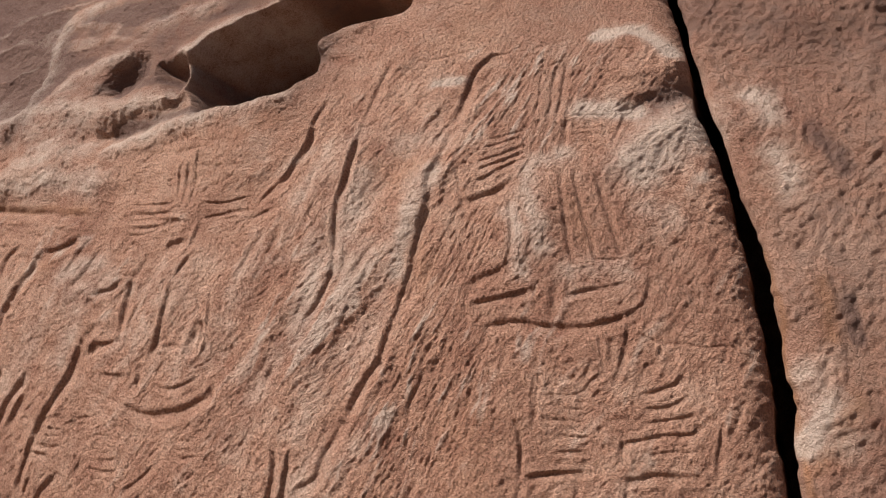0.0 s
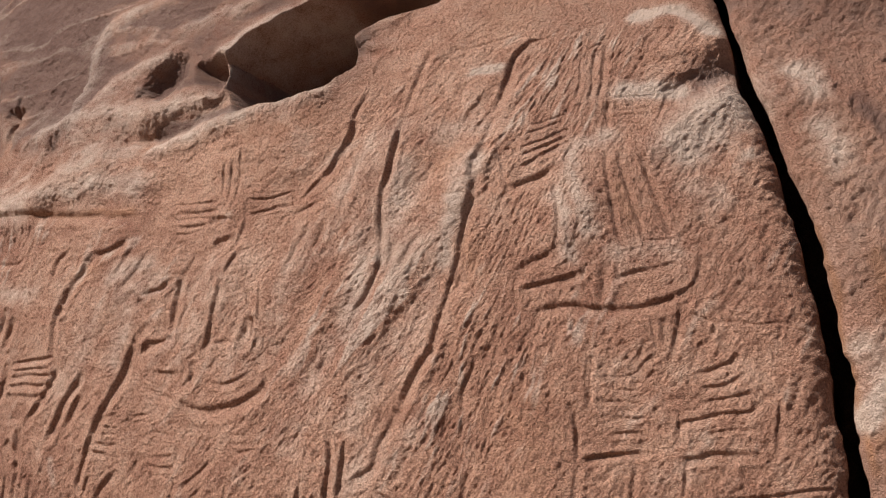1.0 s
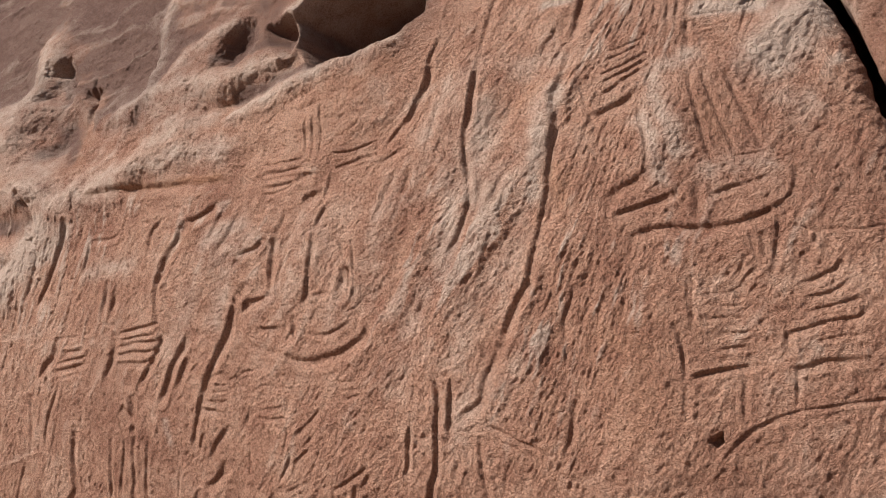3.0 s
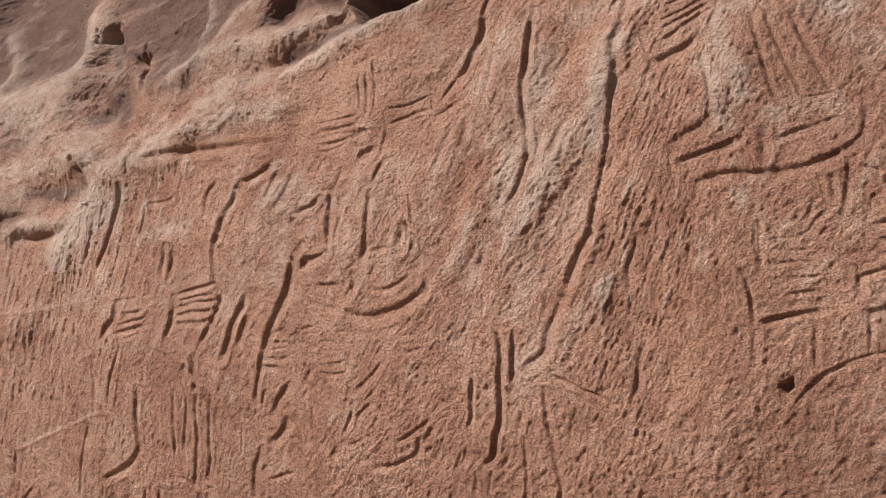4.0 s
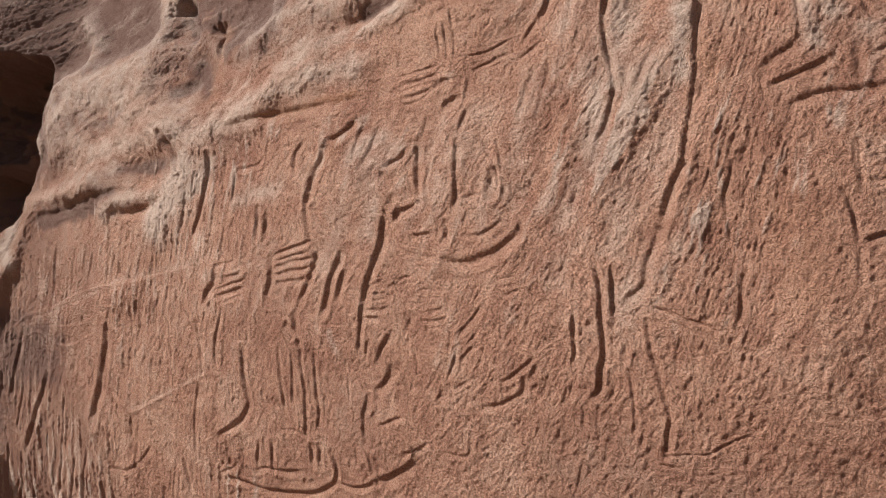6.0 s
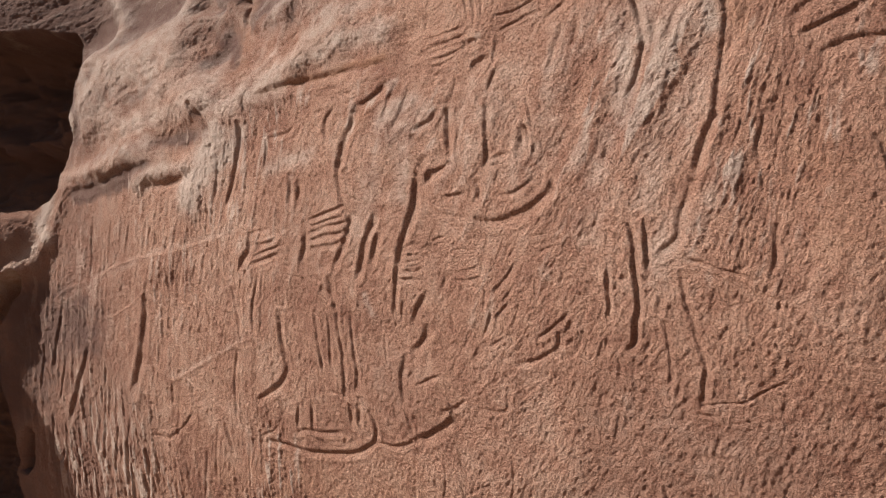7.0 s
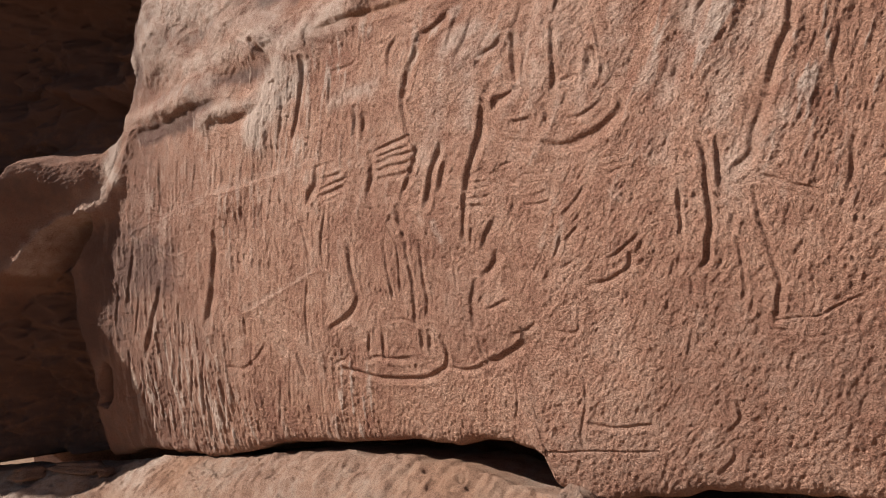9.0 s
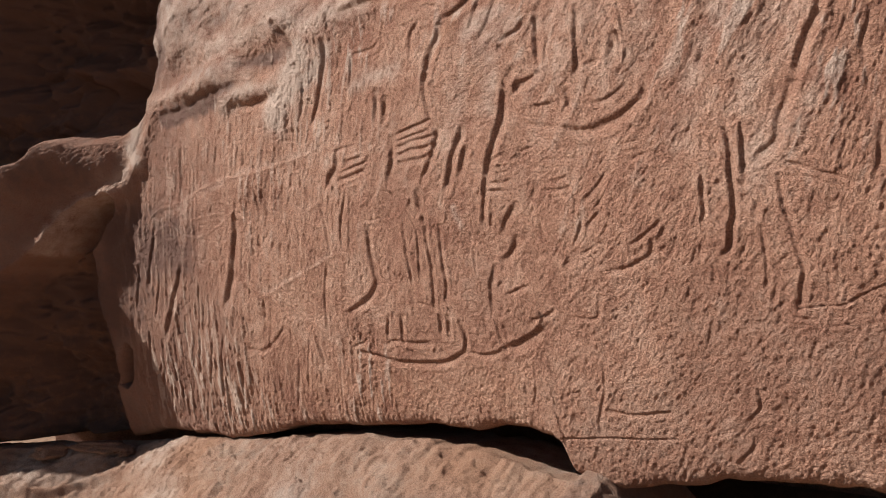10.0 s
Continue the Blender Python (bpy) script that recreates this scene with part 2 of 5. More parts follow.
    marks[DARK] *= 1 - 0.9 * np.clip(marks[PALE], 0, 1)
    return w, rise, owner, marks


def sheet_mesh(name, points, normals, faces, marks, material):
    """One mesh from shared points, with normals that run on across its borders."""
    used, faces = np.unique(faces, return_inverse=True)
    faces = faces.reshape(-1, 4)
    mesh = bpy.data.meshes.new(name)
    mesh.vertices.add(len(used))
    mesh.vertices.foreach_set("co", points[used].astype(np.float32).ravel())
    mesh.loops.add(faces.size)
    mesh.loops.foreach_set("vertex_index", faces.astype(np.int32).ravel())
    mesh.polygons.add(len(faces))
    mesh.polygons.foreach_set("loop_start", np.arange(0, faces.size, 4, dtype=np.int32))
    mesh.polygons.foreach_set("use_smooth", np.ones(len(faces), bool))
    for kind, values in marks.items():
        mesh.attributes.new(kind, "FLOAT", "POINT").data.foreach_set("value", values[used].astype(np.float32))
    mesh.materials.append(material)
    mesh.update(calc_edges=True)
    mesh.normals_split_custom_set_from_vertices(normals[used])
    return mesh


def grid_faces(rows, cols):
    n = np.arange(rows * cols).reshape(rows, cols)
    return np.stack([n[:-1, :-1], n[:-1, 1:], n[1:, 1:], n[1:, :-1]], -1).reshape(-1, 4)


def grid_normals(points):
    du, dv = np.gradient(points, axis=1), np.gradient(points, axis=0)
    n = np.cross(du, dv)
    return n / np.maximum(np.linalg.norm(n, axis=-1, keepdims=True), 1e-9)


def pieces(chosen, width, least=250):
    """Chosen cells of a grid, sorted into connected pieces, the largest first; crumbs are left out."""
    todo, found = set(chosen.tolist()), []
    while todo:
        edge = [todo.pop()]
        piece = list(edge)
        while edge:
            cell = edge.pop()
            for other in (cell - 1, cell + 1, cell - width, cell + width):
                if other in todo:
                    todo.remove(other)
                    edge.append(other)
                    piece.append(other)
        if len(piece) >= least:
            found.append(np.sort(np.array(piece)))
    return sorted(found, key=len, reverse=True)


def rock_sheet(name, u, v, w, owner, marks, material, parts, skirt, slot=True):
    """A rock sheet whose four rims run back into the hill; each carved figure becomes a part of it."""
    points = place(u, v, w)

    def rim(edge, way, steps=(0.004, 0.02, 0.06, 0.2, 0.6)):
        return [edge + np.array(way) * s * skirt for s in steps]
    rows = rim(points[0], -OUT - 0.05 * UP, (0.004, 0.02, 0.06, 0.4, 2.2))[::-1] + list(points) + rim(points[-1], -OUT * 2 + 1.2 * UP, (0.05, 0.3, 0.8, 1.6, 3.0))
    points = np.array(rows)
    cols = rim(points[:, 0], -OUT, (0.004, 0.02, 0.2, 0.8, 2.4))[::-1] + list(points.transpose(1, 0, 2)) + rim(points[:, -1], -OUT - 0.12 * ALONG)
    points = np.array(cols).transpose(1, 0, 2)
    owner = np.pad(owner, 5)
    marks = {k: np.pad(m, 5, mode="edge").ravel() for k, m in marks.items()}
    faces = grid_faces(*owner.shape)
    flat_owner = owner.ravel()[faces]
    who = flat_owner.max(1)
    normals = grid_normals(points).reshape(-1, 3)
    flat = points.reshape(-1, 3)
    for figure in parts:
        found = pieces(np.where(who == figure)[0], owner.shape[1] - 1)
        kept = np.concatenate(found) if found else np.zeros(0, int)
        who[np.setdiff1d(np.where(who == figure)[0], kept)] = 0
    top = new(name, sheet_mesh(name, flat, normals, faces[~np.isin(who, list(parts))], marks, material))
    made = {0: top}
    width = owner.shape[1] - 1
    for figure, (part_name, parent, label) in parts.items():
        for number, piece in enumerate(pieces(np.where(who == figure)[0], width)):
            ob = new(part_name, sheet_mesh(part_name, flat, normals, faces[piece], marks, material))
            ob.parent = made[parent]
            tagged(ob, label)
            if number == 0:
                made[figure] = ob
    return top


# broad swellings, hollows and staining of the rock, with shade painted into some recesses
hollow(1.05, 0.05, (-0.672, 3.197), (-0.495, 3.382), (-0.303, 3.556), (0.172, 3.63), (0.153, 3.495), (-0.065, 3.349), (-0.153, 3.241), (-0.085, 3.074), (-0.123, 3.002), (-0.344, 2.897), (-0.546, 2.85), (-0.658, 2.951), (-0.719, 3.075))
hollow(0.14, 0.04, (-0.916, 3.043), (-0.78, 3.087), (-0.724, 2.945), (-0.734, 2.886), (-0.857, 2.965))
hollow(0.09, 0.06, (-1.175, 2.94), (-1.066, 3.067), (-0.999, 2.987), (-1.066, 2.843), (-1.198, 2.832))
hollow(0.11, 0.06, (-2.679, 2.865), (-2.576, 2.948), (-2.41, 2.784), (-2.406, 2.676), (-2.62, 2.674))
hollow(0.07, 0.03, (-2.253, 2.735), (-2.169, 2.746), (-2.093, 2.518), (-2.144, 2.555))
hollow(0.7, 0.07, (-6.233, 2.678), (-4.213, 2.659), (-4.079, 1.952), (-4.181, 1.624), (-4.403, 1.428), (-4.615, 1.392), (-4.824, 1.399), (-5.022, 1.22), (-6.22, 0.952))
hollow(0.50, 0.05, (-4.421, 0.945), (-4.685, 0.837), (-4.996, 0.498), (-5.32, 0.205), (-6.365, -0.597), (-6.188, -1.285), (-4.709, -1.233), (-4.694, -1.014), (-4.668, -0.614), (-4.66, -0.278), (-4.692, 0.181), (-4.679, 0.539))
hollow(0.20, 0.015, (-4.51, -0.216), (-4.471, -0.258), (-4.496, -0.449), (-4.558, -0.577), (-4.607, -0.558), (-4.595, -0.437))
hollow(0.05, 0.008, (1.44, 1.474), (1.471, 1.501), (1.486, 1.469), (1.461, 1.454))
swell(0.058, -0.0132, (1.304, 3.123), (1.373, 3.178), (1.445, 3.221))
swell(0.154, 0.0193, (1.326, 2.84), (1.44, 3.018), (1.529, 3.144))
swell(0.083, 0.0173, (1.171, 3.474), (1.324, 3.412), (1.402, 3.369))
swell(0.082, 0.0136, (1.226, 3.304), (1.378, 3.306), (1.415, 3.401))
swell(0.108, 0.0218, (-3.051, 1.657), (-2.723, 1.68), (-2.499, 1.751))
swell(0.066, -0.0174, (-2.894, 1.61), (-2.643, 1.637), (-2.473, 1.68))
swell(0.112, 0.0320, (-4.44, 0.965), (-4.25, 1.08), (-4.126, 1.335), (-4.032, 1.542))
swell(0.109, 0.0411, (-4.399, 0.967), (-4.684, 0.854), (-4.994, 0.512), (-5.318, 0.214))
swell(0.269, 0.1011, (-4.959, 1.947), (-4.733, 1.95), (-4.508, 1.953))
swell(0.210, 0.0658, (-4.632, 2.161), (-4.449, 2.204), (-4.2, 2.079))
swell(0.431, 0.1350, (-5.047, 1.133), (-4.771, 1.272), (-4.507, 1.197))
swell(0.106, 0.0333, (-4.693, 1.875), (-4.473, 1.995))
swell(0.153, -0.0060, (-1.992, 1.914), (-2.045, 1.663), (-2.256, 1.437))
swell(0.180, 0.0140, (-2.686, 1.116), (-3.176, 0.978), (-3.807, 0.776))
swell(0.282, 0.0177, (1.116, 1.572), (1.224, 1.43), (1.29, 1.325))
swell(0.221, 0.0246, (1.114, 2.504), (1.159, 2.561), (1.169, 2.732))
swell(0.153, 0.0123, (0.67, 2.291), (0.666, 2.556), (0.708, 2.82))
swell(0.133, 0.0091, (0.428, 2.411), (0.376, 2.656), (0.41, 2.878))
swell(0.130, -0.0090, (0.538, 2.383), (0.524, 2.605), (0.548, 2.792))
swell(0.161, 0.0074, (0.303, 2.337), (0.275, 2.586), (0.271, 2.774))
stain_or_shade(PALE, 0.057, 0.87, (0.52, 3.101), (0.62, 3.133))
stain_or_shade(PALE, 0.139, 0.42, (0.472, 2.793), (0.643, 2.862))
stain_or_shade(PALE, 0.142, 0.40, (0.211, 2.549), (0.244, 2.715), (0.31, 2.807))
stain_or_shade(PALE, 0.115, 0.35, (0.278, 2.64), (0.328, 2.342))
stain_or_shade(PALE, 0.097, 0.63, (0.687, 2.686), (0.661, 2.505), (0.678, 2.27))
stain_or_shade(PALE, 0.091, 0.87, (1.14, 3.09), (1.328, 3.114))
stain_or_shade(PALE, 0.222, 0.75, (1.416, 2.885), (1.539, 3.106))
stain_or_shade(PALE, 0.127, 0.43, (1.487, 2.706), (1.592, 2.684))
stain_or_shade(PALE, 0.073, 0.87, (1.083, 3.464), (1.226, 3.515), (1.366, 3.421))
stain_or_shade(PALE, 0.116, 0.65, (1.72, 3.27), (1.814, 3.211))
stain_or_shade(PALE, 0.111, 0.65, (1.854, 3.038), (1.939, 2.911))
stain_or_shade(PALE, 0.142, 0.55, (2.131, 2.244), (2.252, 2.048))
stain_or_shade(PALE, 0.088, 0.55, (1.057, 2.809), (1.151, 2.854))
stain_or_shade(PALE, 0.128, 0.38, (1.047, 2.707), (1.173, 2.517))
stain_or_shade(PALE, 0.124, 0.43, (1.29, 2.407), (1.475, 2.462))
stain_or_shade(PALE, 0.131, 0.16, (-0.203, 2.091), (-0.121, 2.414))
stain_or_shade(PALE, 0.175, 0.16, (-0.461, 2.042), (0.125, 2.253))
stain_or_shade(PALE, 0.096, 0.58, (-2.859, 1.691), (-2.43, 1.728))
stain_or_shade(PALE, 0.136, 0.75, (-2.511, 1.639), (-2.166, 1.762), (-2.019, 1.916))
stain_or_shade(PALE, 0.044, 0.55, (-0.945, 1.092), (-0.89, 1.012))
stain_or_shade(PALE, 0.093, 0.55, (-4.249, 1.206), (-4.398, 0.989), (-4.724, 0.835), (-5.039, 0.473))
stain_or_shade(RUST, 0.047, 0.63, (-1.862, 2.118), (-1.457, 2.179), (-0.913, 2.256))
stain_or_shade(RUST, 0.037, 0.95, (1.887, 2.642), (1.992, 2.452), (2.097, 2.156), (2.222, 1.855))
stain_or_shade(RUST, 0.112, 0.42, (-1.121, 1.868), (-0.988, 1.973))
stain_or_shade(RUST, 0.087, 0.35, (0.487, 2.135), (0.631, 2.075))
stain_or_shade(RUST, 0.137, 0.28, (0.454, 2.592), (0.518, 2.681))
stain_or_shade(RUST, 0.368, 0.28, (-4.802, 1.696), (-4.345, 1.664))
stain_or_shade(RUST, 0.064, 0.35, (1.31, 2.548), (1.23, 2.672))
# next: dark fill of the dent above the seated comb, painted for its shade
stain_or_shade(DARK, 0.138, 0.92, (1.384, 3.139), (1.461, 3.239))
stain_or_shade(DARK, 0.126, 0.57, (2.152, 2.58), (2.223, 2.39))
stain_or_shade(DARK, 0.132, 0.57, (2.06, 2.778), (2.125, 2.911))
stain_or_shade(DARK, 0.417, 0.69, (-2.338, 3.272), (-1.749, 2.975))
# next: the cave's shade put into its colour
stain_or_shade(DARK, 0.468, 0.57, (-4.97, 2.159), (-4.44, 2.079))
stain_or_shade(DARK, 0.190, 0.57, (2.132, 2.684), (2.262, 2.361))
stain_or_shade(DARK, 0.147, 0.46, (1.829, 3.409), (2.028, 3.608))
stain_or_shade(DARK, 0.559, 0.86, (-3.136, 3.297), (-2.428, 3.237), (-1.975, 2.946))
stain_or_shade(DARK, 0.318, 0.69, (-2.493, 2.891), (-2.239, 2.562), (-2.32, 2.356))
# next: shade of a small pit put into the colour
stain_or_shade(DARK, 0.148, 0.80, (-1.137, 2.923), (-1.052, 2.986))
stain_or_shade(PALE, 0.086, 0.45, (0.17, 2.475), (0.191, 2.736))
stain_or_shade(PALE, 0.111, 0.58, (0.676, 2.28), (0.65, 2.635))
stain_or_shade(PALE, 0.065, 0.40, (0.024, 2.582), (0.119, 2.706))
stain_or_shade(PALE, 0.083, 0.40, (0.297, 2.239), (0.325, 2.486))
stain_or_shade(PALE, 0.067, 0.43, (0.52, 2.333), (0.581, 2.459))
stain_or_shade(PALE, 0.064, 0.34, (-0.014, 2.012), (0.028, 2.237))
stain_or_shade(PALE, 0.086, 0.60, (1.04, 2.596), (1.151, 2.379))
stain_or_shade(PALE, 0.094, 0.43, (0.504, 2.804), (0.561, 2.86))
stain_or_shade(PALE, 0.093, 0.36, (0.007, 2.144), (0.248, 2.244))
stain_or_shade(PALE, 0.129, 0.29, (0.612, 1.809), (0.668, 2.009))
stain_or_shade(PALE, 0.085, 0.36, (0.718, 1.522), (0.759, 1.695))
stain_or_shade(RUST, 0.153, 0.49, (-0.264, 2.719), (-0.129, 2.835))
stain_or_shade(RUST, 0.111, 0.49, (0.455, 2.303), (0.528, 2.217))
stain_or_shade(RUST, 0.108, 0.49, (0.748, 2.357), (0.82, 2.251))
stain_or_shade(RUST, 0.114, 0.42, (0.582, 2.706), (0.533, 2.627))
stain_or_shade(RUST, 0.329, 0.35, (1.088, 1.789), (1.216, 1.507))
stain_or_shade(RUST, 0.383, 0.35, (-2.228, -0.118), (-0.649, 0.194))
stain_or_shade(RUST, 0.421, 0.28, (-2.598, 0.295), (-2.08, 0.581))
stain_or_shade(PALE, 0.158, 0.58, (0.407, 2.584), (0.445, 2.244))
stain_or_shade(PALE, 0.134, 0.58, (0.35, 2.225), (0.368, 1.925))
stain_or_shade(PALE, 0.167, 0.34, (0.051, 2.043), (0.042, 1.804))
stain_or_shade(PALE, 0.132, 0.34, (-0.327, 2.093), (-0.146, 1.905))
stain_or_shade(PALE, 0.119, 0.47, (-0.728, 1.836), (-0.738, 1.581))
stain_or_shade(PALE, 0.129, 0.43, (0.653, 2.08), (0.581, 1.885))
stain_or_shade(PALE, 0.130, 0.36, (0.491, 1.864), (0.488, 1.602))
stain_or_shade(PALE, 0.119, 0.55, (-0.896, 1.938), (-0.703, 2.025))
stain_or_shade(PALE, 0.134, 0.34, (-0.484, 1.954), (-0.291, 2.062))
stain_or_shade(PALE, 0.112, 0.43, (0.258, 1.645), (0.319, 1.876))
stain_or_shade(PALE, 0.145, 0.39, (-0.911, 1.695), (-0.969, 1.424))
stain_or_shade(PALE, 0.129, 0.36, (0.542, 1.329), (0.61, 1.509))
stain_or_shade(PALE, 0.123, 0.50, (-1.739, 1.717), (-1.376, 1.794))
stain_or_shade(PALE, 0.135, 0.50, (-0.798, 1.876), (-0.637, 1.97))
stain_or_shade(PALE, 0.117, 0.29, (0.249, 1.42), (0.302, 1.665))
stain_or_shade(PALE, 0.061, 0.32, (-2.03, 1.368), (-2.62, 1.245), (-3.246, 1.069), (-4.113, 0.751))
stain_or_shade(PALE, 0.048, 0.32, (-1.852, 0.806), (-2.306, 0.58), (-2.686, 0.423))
stain_or_shade(DARK, 0.461, 0.98, (-4.152, 3.052), (-3.308, 2.908), (-3.045, 3.041))
stain_or_shade(DARK, 0.245, 0.80, (-3.822, 2.454), (-3.109, 2.538))
stain_or_shade(DARK, 0.206, 0.92, (-2.366, 2.709), (-2.172, 2.869), (-1.895, 2.945))
# next: shaded underside of a fold, darkened in colour
stain_or_shade(DARK, 0.112, 0.92, (-3.557, 1.789), (-2.934, 1.862), (-2.333, 1.934))
stain_or_shade(DARK, 0.307, 0.92, (-2.148, 3.191), (-1.753, 2.867))
stain_or_shade(DARK, 0.282, 0.80, (-1.433, 3.361), (-1.055, 3.298))
# next: more painted shade in the small pit
stain_or_shade(DARK, 0.119, 0.92, (-1.225, 2.869), (-1.051, 3.017))
# next: shade below the cave-side fold, painted dark
stain_or_shade(DARK, 0.161, 0.80, (-3.913, 1.562), (-3.355, 1.653), (-2.923, 1.753))
# next three: shade of the wall end and the cave boulder, painted in
stain_or_shade(DARK, 0.425, 0.69, (-4.606, 0.5), (-4.681, -0.186))
stain_or_shade(DARK, 0.273, 0.57, (-4.33, 0.649), (-4.333, 0.211))
stain_or_shade(DARK, 0.564, 0.69, (-4.975, 1.049), (-4.624, 1.15))
stain_or_shade(DARK, 0.376, 1.49, (-4.115, 3.056), (-3.335, 2.749), (-3.067, 2.884))
# next: painted shade inside the teardrop hole
stain_or_shade(DARK, 0.144, 1.38, (-2.564, 2.835), (-2.417, 2.695))
stain_or_shade(DARK, 0.169, 1.26, (-2.255, 2.913), (-1.925, 2.709), (-2.017, 2.581))
# next: shade of a shallow hollow, put in as colour
stain_or_shade(DARK, 0.139, 1.15, (-2.456, 2.33), (-2.269, 2.425))
stain_or_shade(DARK, 0.114, 1.03, (-3.163, 2.165), (-2.921, 2.235))
stain_or_shade(DARK, 0.411, 1.61, (-2.382, 3.315), (-1.826, 3.008), (-1.732, 2.729))
# next: small pit darkened further, its shade put into the colour
stain_or_shade(DARK, 0.148, 1.26, (-1.103, 2.896), (-1.058, 2.999))
stain_or_shade(DARK, 0.192, 1.03, (-1.545, 3.281), (-1.278, 3.326))
# next: shadow line under the upper ledge, painted
stain_or_shade(DARK, 0.093, 1.26, (-0.964, 2.663), (-0.694, 2.754), (-0.48, 2.851))
stain_or_shade(DARK, 0.268, 1.38, (-4.056, 2.711), (-3.927, 2.869))
# next: more painted shade below the cave-side fold
stain_or_shade(DARK, 0.161, 1.03, (-3.907, 1.521), (-3.428, 1.616), (-2.921, 1.735))
stain_or_shade(RUST, 0.063, 0.8, (2.11, 2.569), (2.174, 2.377))
stain_or_shade(RUST, 0.081, 0.7, (2.222, 1.946), (2.296, 2.174))
stain_or_shade(DARK, 0.084, 0.9, (2.201, 2.508), (2.255, 2.399))
stain_or_shade(DARK, 0.114, 0.8, (1.96, 3.168), (2.102, 3.027))
stain_or_shade(PALE, 0.081, 0.90, (2.161, 2.002), (2.207, 2.11))
stain_or_shade(RUST, 0.419, 0.7, (-4.954, 1.735), (-4.422, 1.579))
swell(0.324, 0.1689, (-4.92, 1.906), (-4.734, 1.971), (-4.619, 1.91))
swell(0.158, 0.0988, (-4.489, 2.245), (-4.367, 2.121))
swell(0.144, 0.0899, (-5.046, 2.158), (-4.901, 2.244))
swell(0.106, 0.0798, (-4.693, 1.888), (-4.473, 2.004))
stain_or_shade(PALE, 0.133, 0.70, (1.461, 2.87), (1.549, 3.069))
stain_or_shade(PALE, 0.086, 0.60, (1.044, 2.781), (1.187, 2.474))
# next two: dent above the seated comb, its shade painted and its form sunk
stain_or_shade(DARK, 0.078, 1.0, (1.352, 3.105), (1.461, 3.239))
swell(0.105, -0.0231, (1.336, 3.089), (1.4, 3.156), (1.461, 3.239))
stain_or_shade(PALE, 0.089, 0.43, (0.643, 2.388), (0.641, 2.162))
stain_or_shade(DARK, 0.494, 1.5, (-2.669, 3.362), (-1.973, 3.116), (-1.833, 2.791))
# next: the small pit's shade painted once more
stain_or_shade(DARK, 0.118, 1.2, (-1.114, 2.911), (-1.039, 3.001))
stain_or_shade(DARK, 0.160, 1.0, (-1.667, 3.317), (-1.348, 3.363), (-1.107, 3.37))
stain_or_shade(DARK, 0.502, 1.3, (-4.215, 3.133), (-3.468, 3.008), (-2.83, 2.746))
# next: the shallow hollow's shade, painted again
stain_or_shade(DARK, 0.171, 1.0, (-2.366, 2.498), (-2.178, 2.355))
# folds, knobs and hollows of the weathered rock above the carved panel
swell(0.323, 0.0711, (-2.87, 3.04), (-2.714, 2.849), (-2.72, 2.73), (-2.798, 2.595), (-3.009, 2.495), (-3.345, 2.45), (-3.827, 2.405))
stain_or_shade(PALE, 0.323, 0.56, (-2.87, 3.04), (-2.714, 2.849), (-2.72, 2.73), (-2.798, 2.595), (-3.009, 2.495), (-3.345, 2.45), (-3.827, 2.405))
swell(0.182, 0.0456, (-3.906, 2.966), (-3.635, 2.732), (-3.585, 2.565), (-3.772, 2.472))
stain_or_shade(PALE, 0.182, 0.52, (-3.906, 2.966), (-3.635, 2.732), (-3.585, 2.565), (-3.772, 2.472))
swell(0.482, 0.0675, (-3.833, 2.243), (-3.618, 2.279), (-3.429, 2.349), (-3.062, 2.356), (-2.74, 2.388))
stain_or_shade(PALE, 0.482, 0.56, (-3.833, 2.243), (-3.618, 2.279), (-3.429, 2.349), (-3.062, 2.356), (-2.74, 2.388))
swell(0.388, 0.0465, (-3.722, 2.073), (-3.401, 2.062))
stain_or_shade(PALE, 0.388, 0.52, (-3.722, 2.073), (-3.401, 2.062))
swell(0.086, 0.0189, (-1.709, 2.891), (-1.621, 2.751), (-1.628, 2.654), (-1.697, 2.546), (-1.703, 2.451), (-1.754, 2.342), (-1.91, 2.235), (-1.985, 2.14))
stain_or_shade(PALE, 0.086, 0.42, (-1.709, 2.891), (-1.621, 2.751), (-1.628, 2.654), (-1.697, 2.546), (-1.703, 2.451), (-1.754, 2.342), (-1.91, 2.235), (-1.985, 2.14))
swell(0.178, 0.0213, (-1.075, 2.715), (-1.261, 2.676), (-1.449, 2.611), (-1.548, 2.579))
stain_or_shade(PALE, 0.178, 0.42, (-1.075, 2.715), (-1.261, 2.676), (-1.449, 2.611), (-1.548, 2.579))
swell(0.085, 0.0102, (-1.284, 2.577), (-1.448, 2.481))
stain_or_shade(PALE, 0.085, 0.52, (-1.284, 2.577), (-1.448, 2.481))
swell(0.153, 0.0214, (-0.936, 2.386), (-1.222, 2.359), (-1.453, 2.289), (-1.624, 2.259), (-1.789, 2.186))
stain_or_shade(PALE, 0.153, 0.59, (-0.936, 2.386), (-1.222, 2.359), (-1.453, 2.289), (-1.624, 2.259), (-1.789, 2.186))
swell(0.238, 0.0428, (-1.691, 2.186), (-1.991, 2.118), (-2.165, 2.079), (-2.389, 2.132))
stain_or_shade(PALE, 0.238, 0.59, (-1.691, 2.186), (-1.991, 2.118), (-2.165, 2.079), (-2.389, 2.132))
swell(0.288, 0.0345, (-2.352, 2.242), (-2.718, 2.231), (-2.888, 2.177))
stain_or_shade(PALE, 0.288, 0.49, (-2.352, 2.242), (-2.718, 2.231), (-2.888, 2.177))
swell(0.223, 0.0446, (-2.467, 2.105), (-2.637, 2.071), (-2.946, 2.027), (-3.206, 1.982))
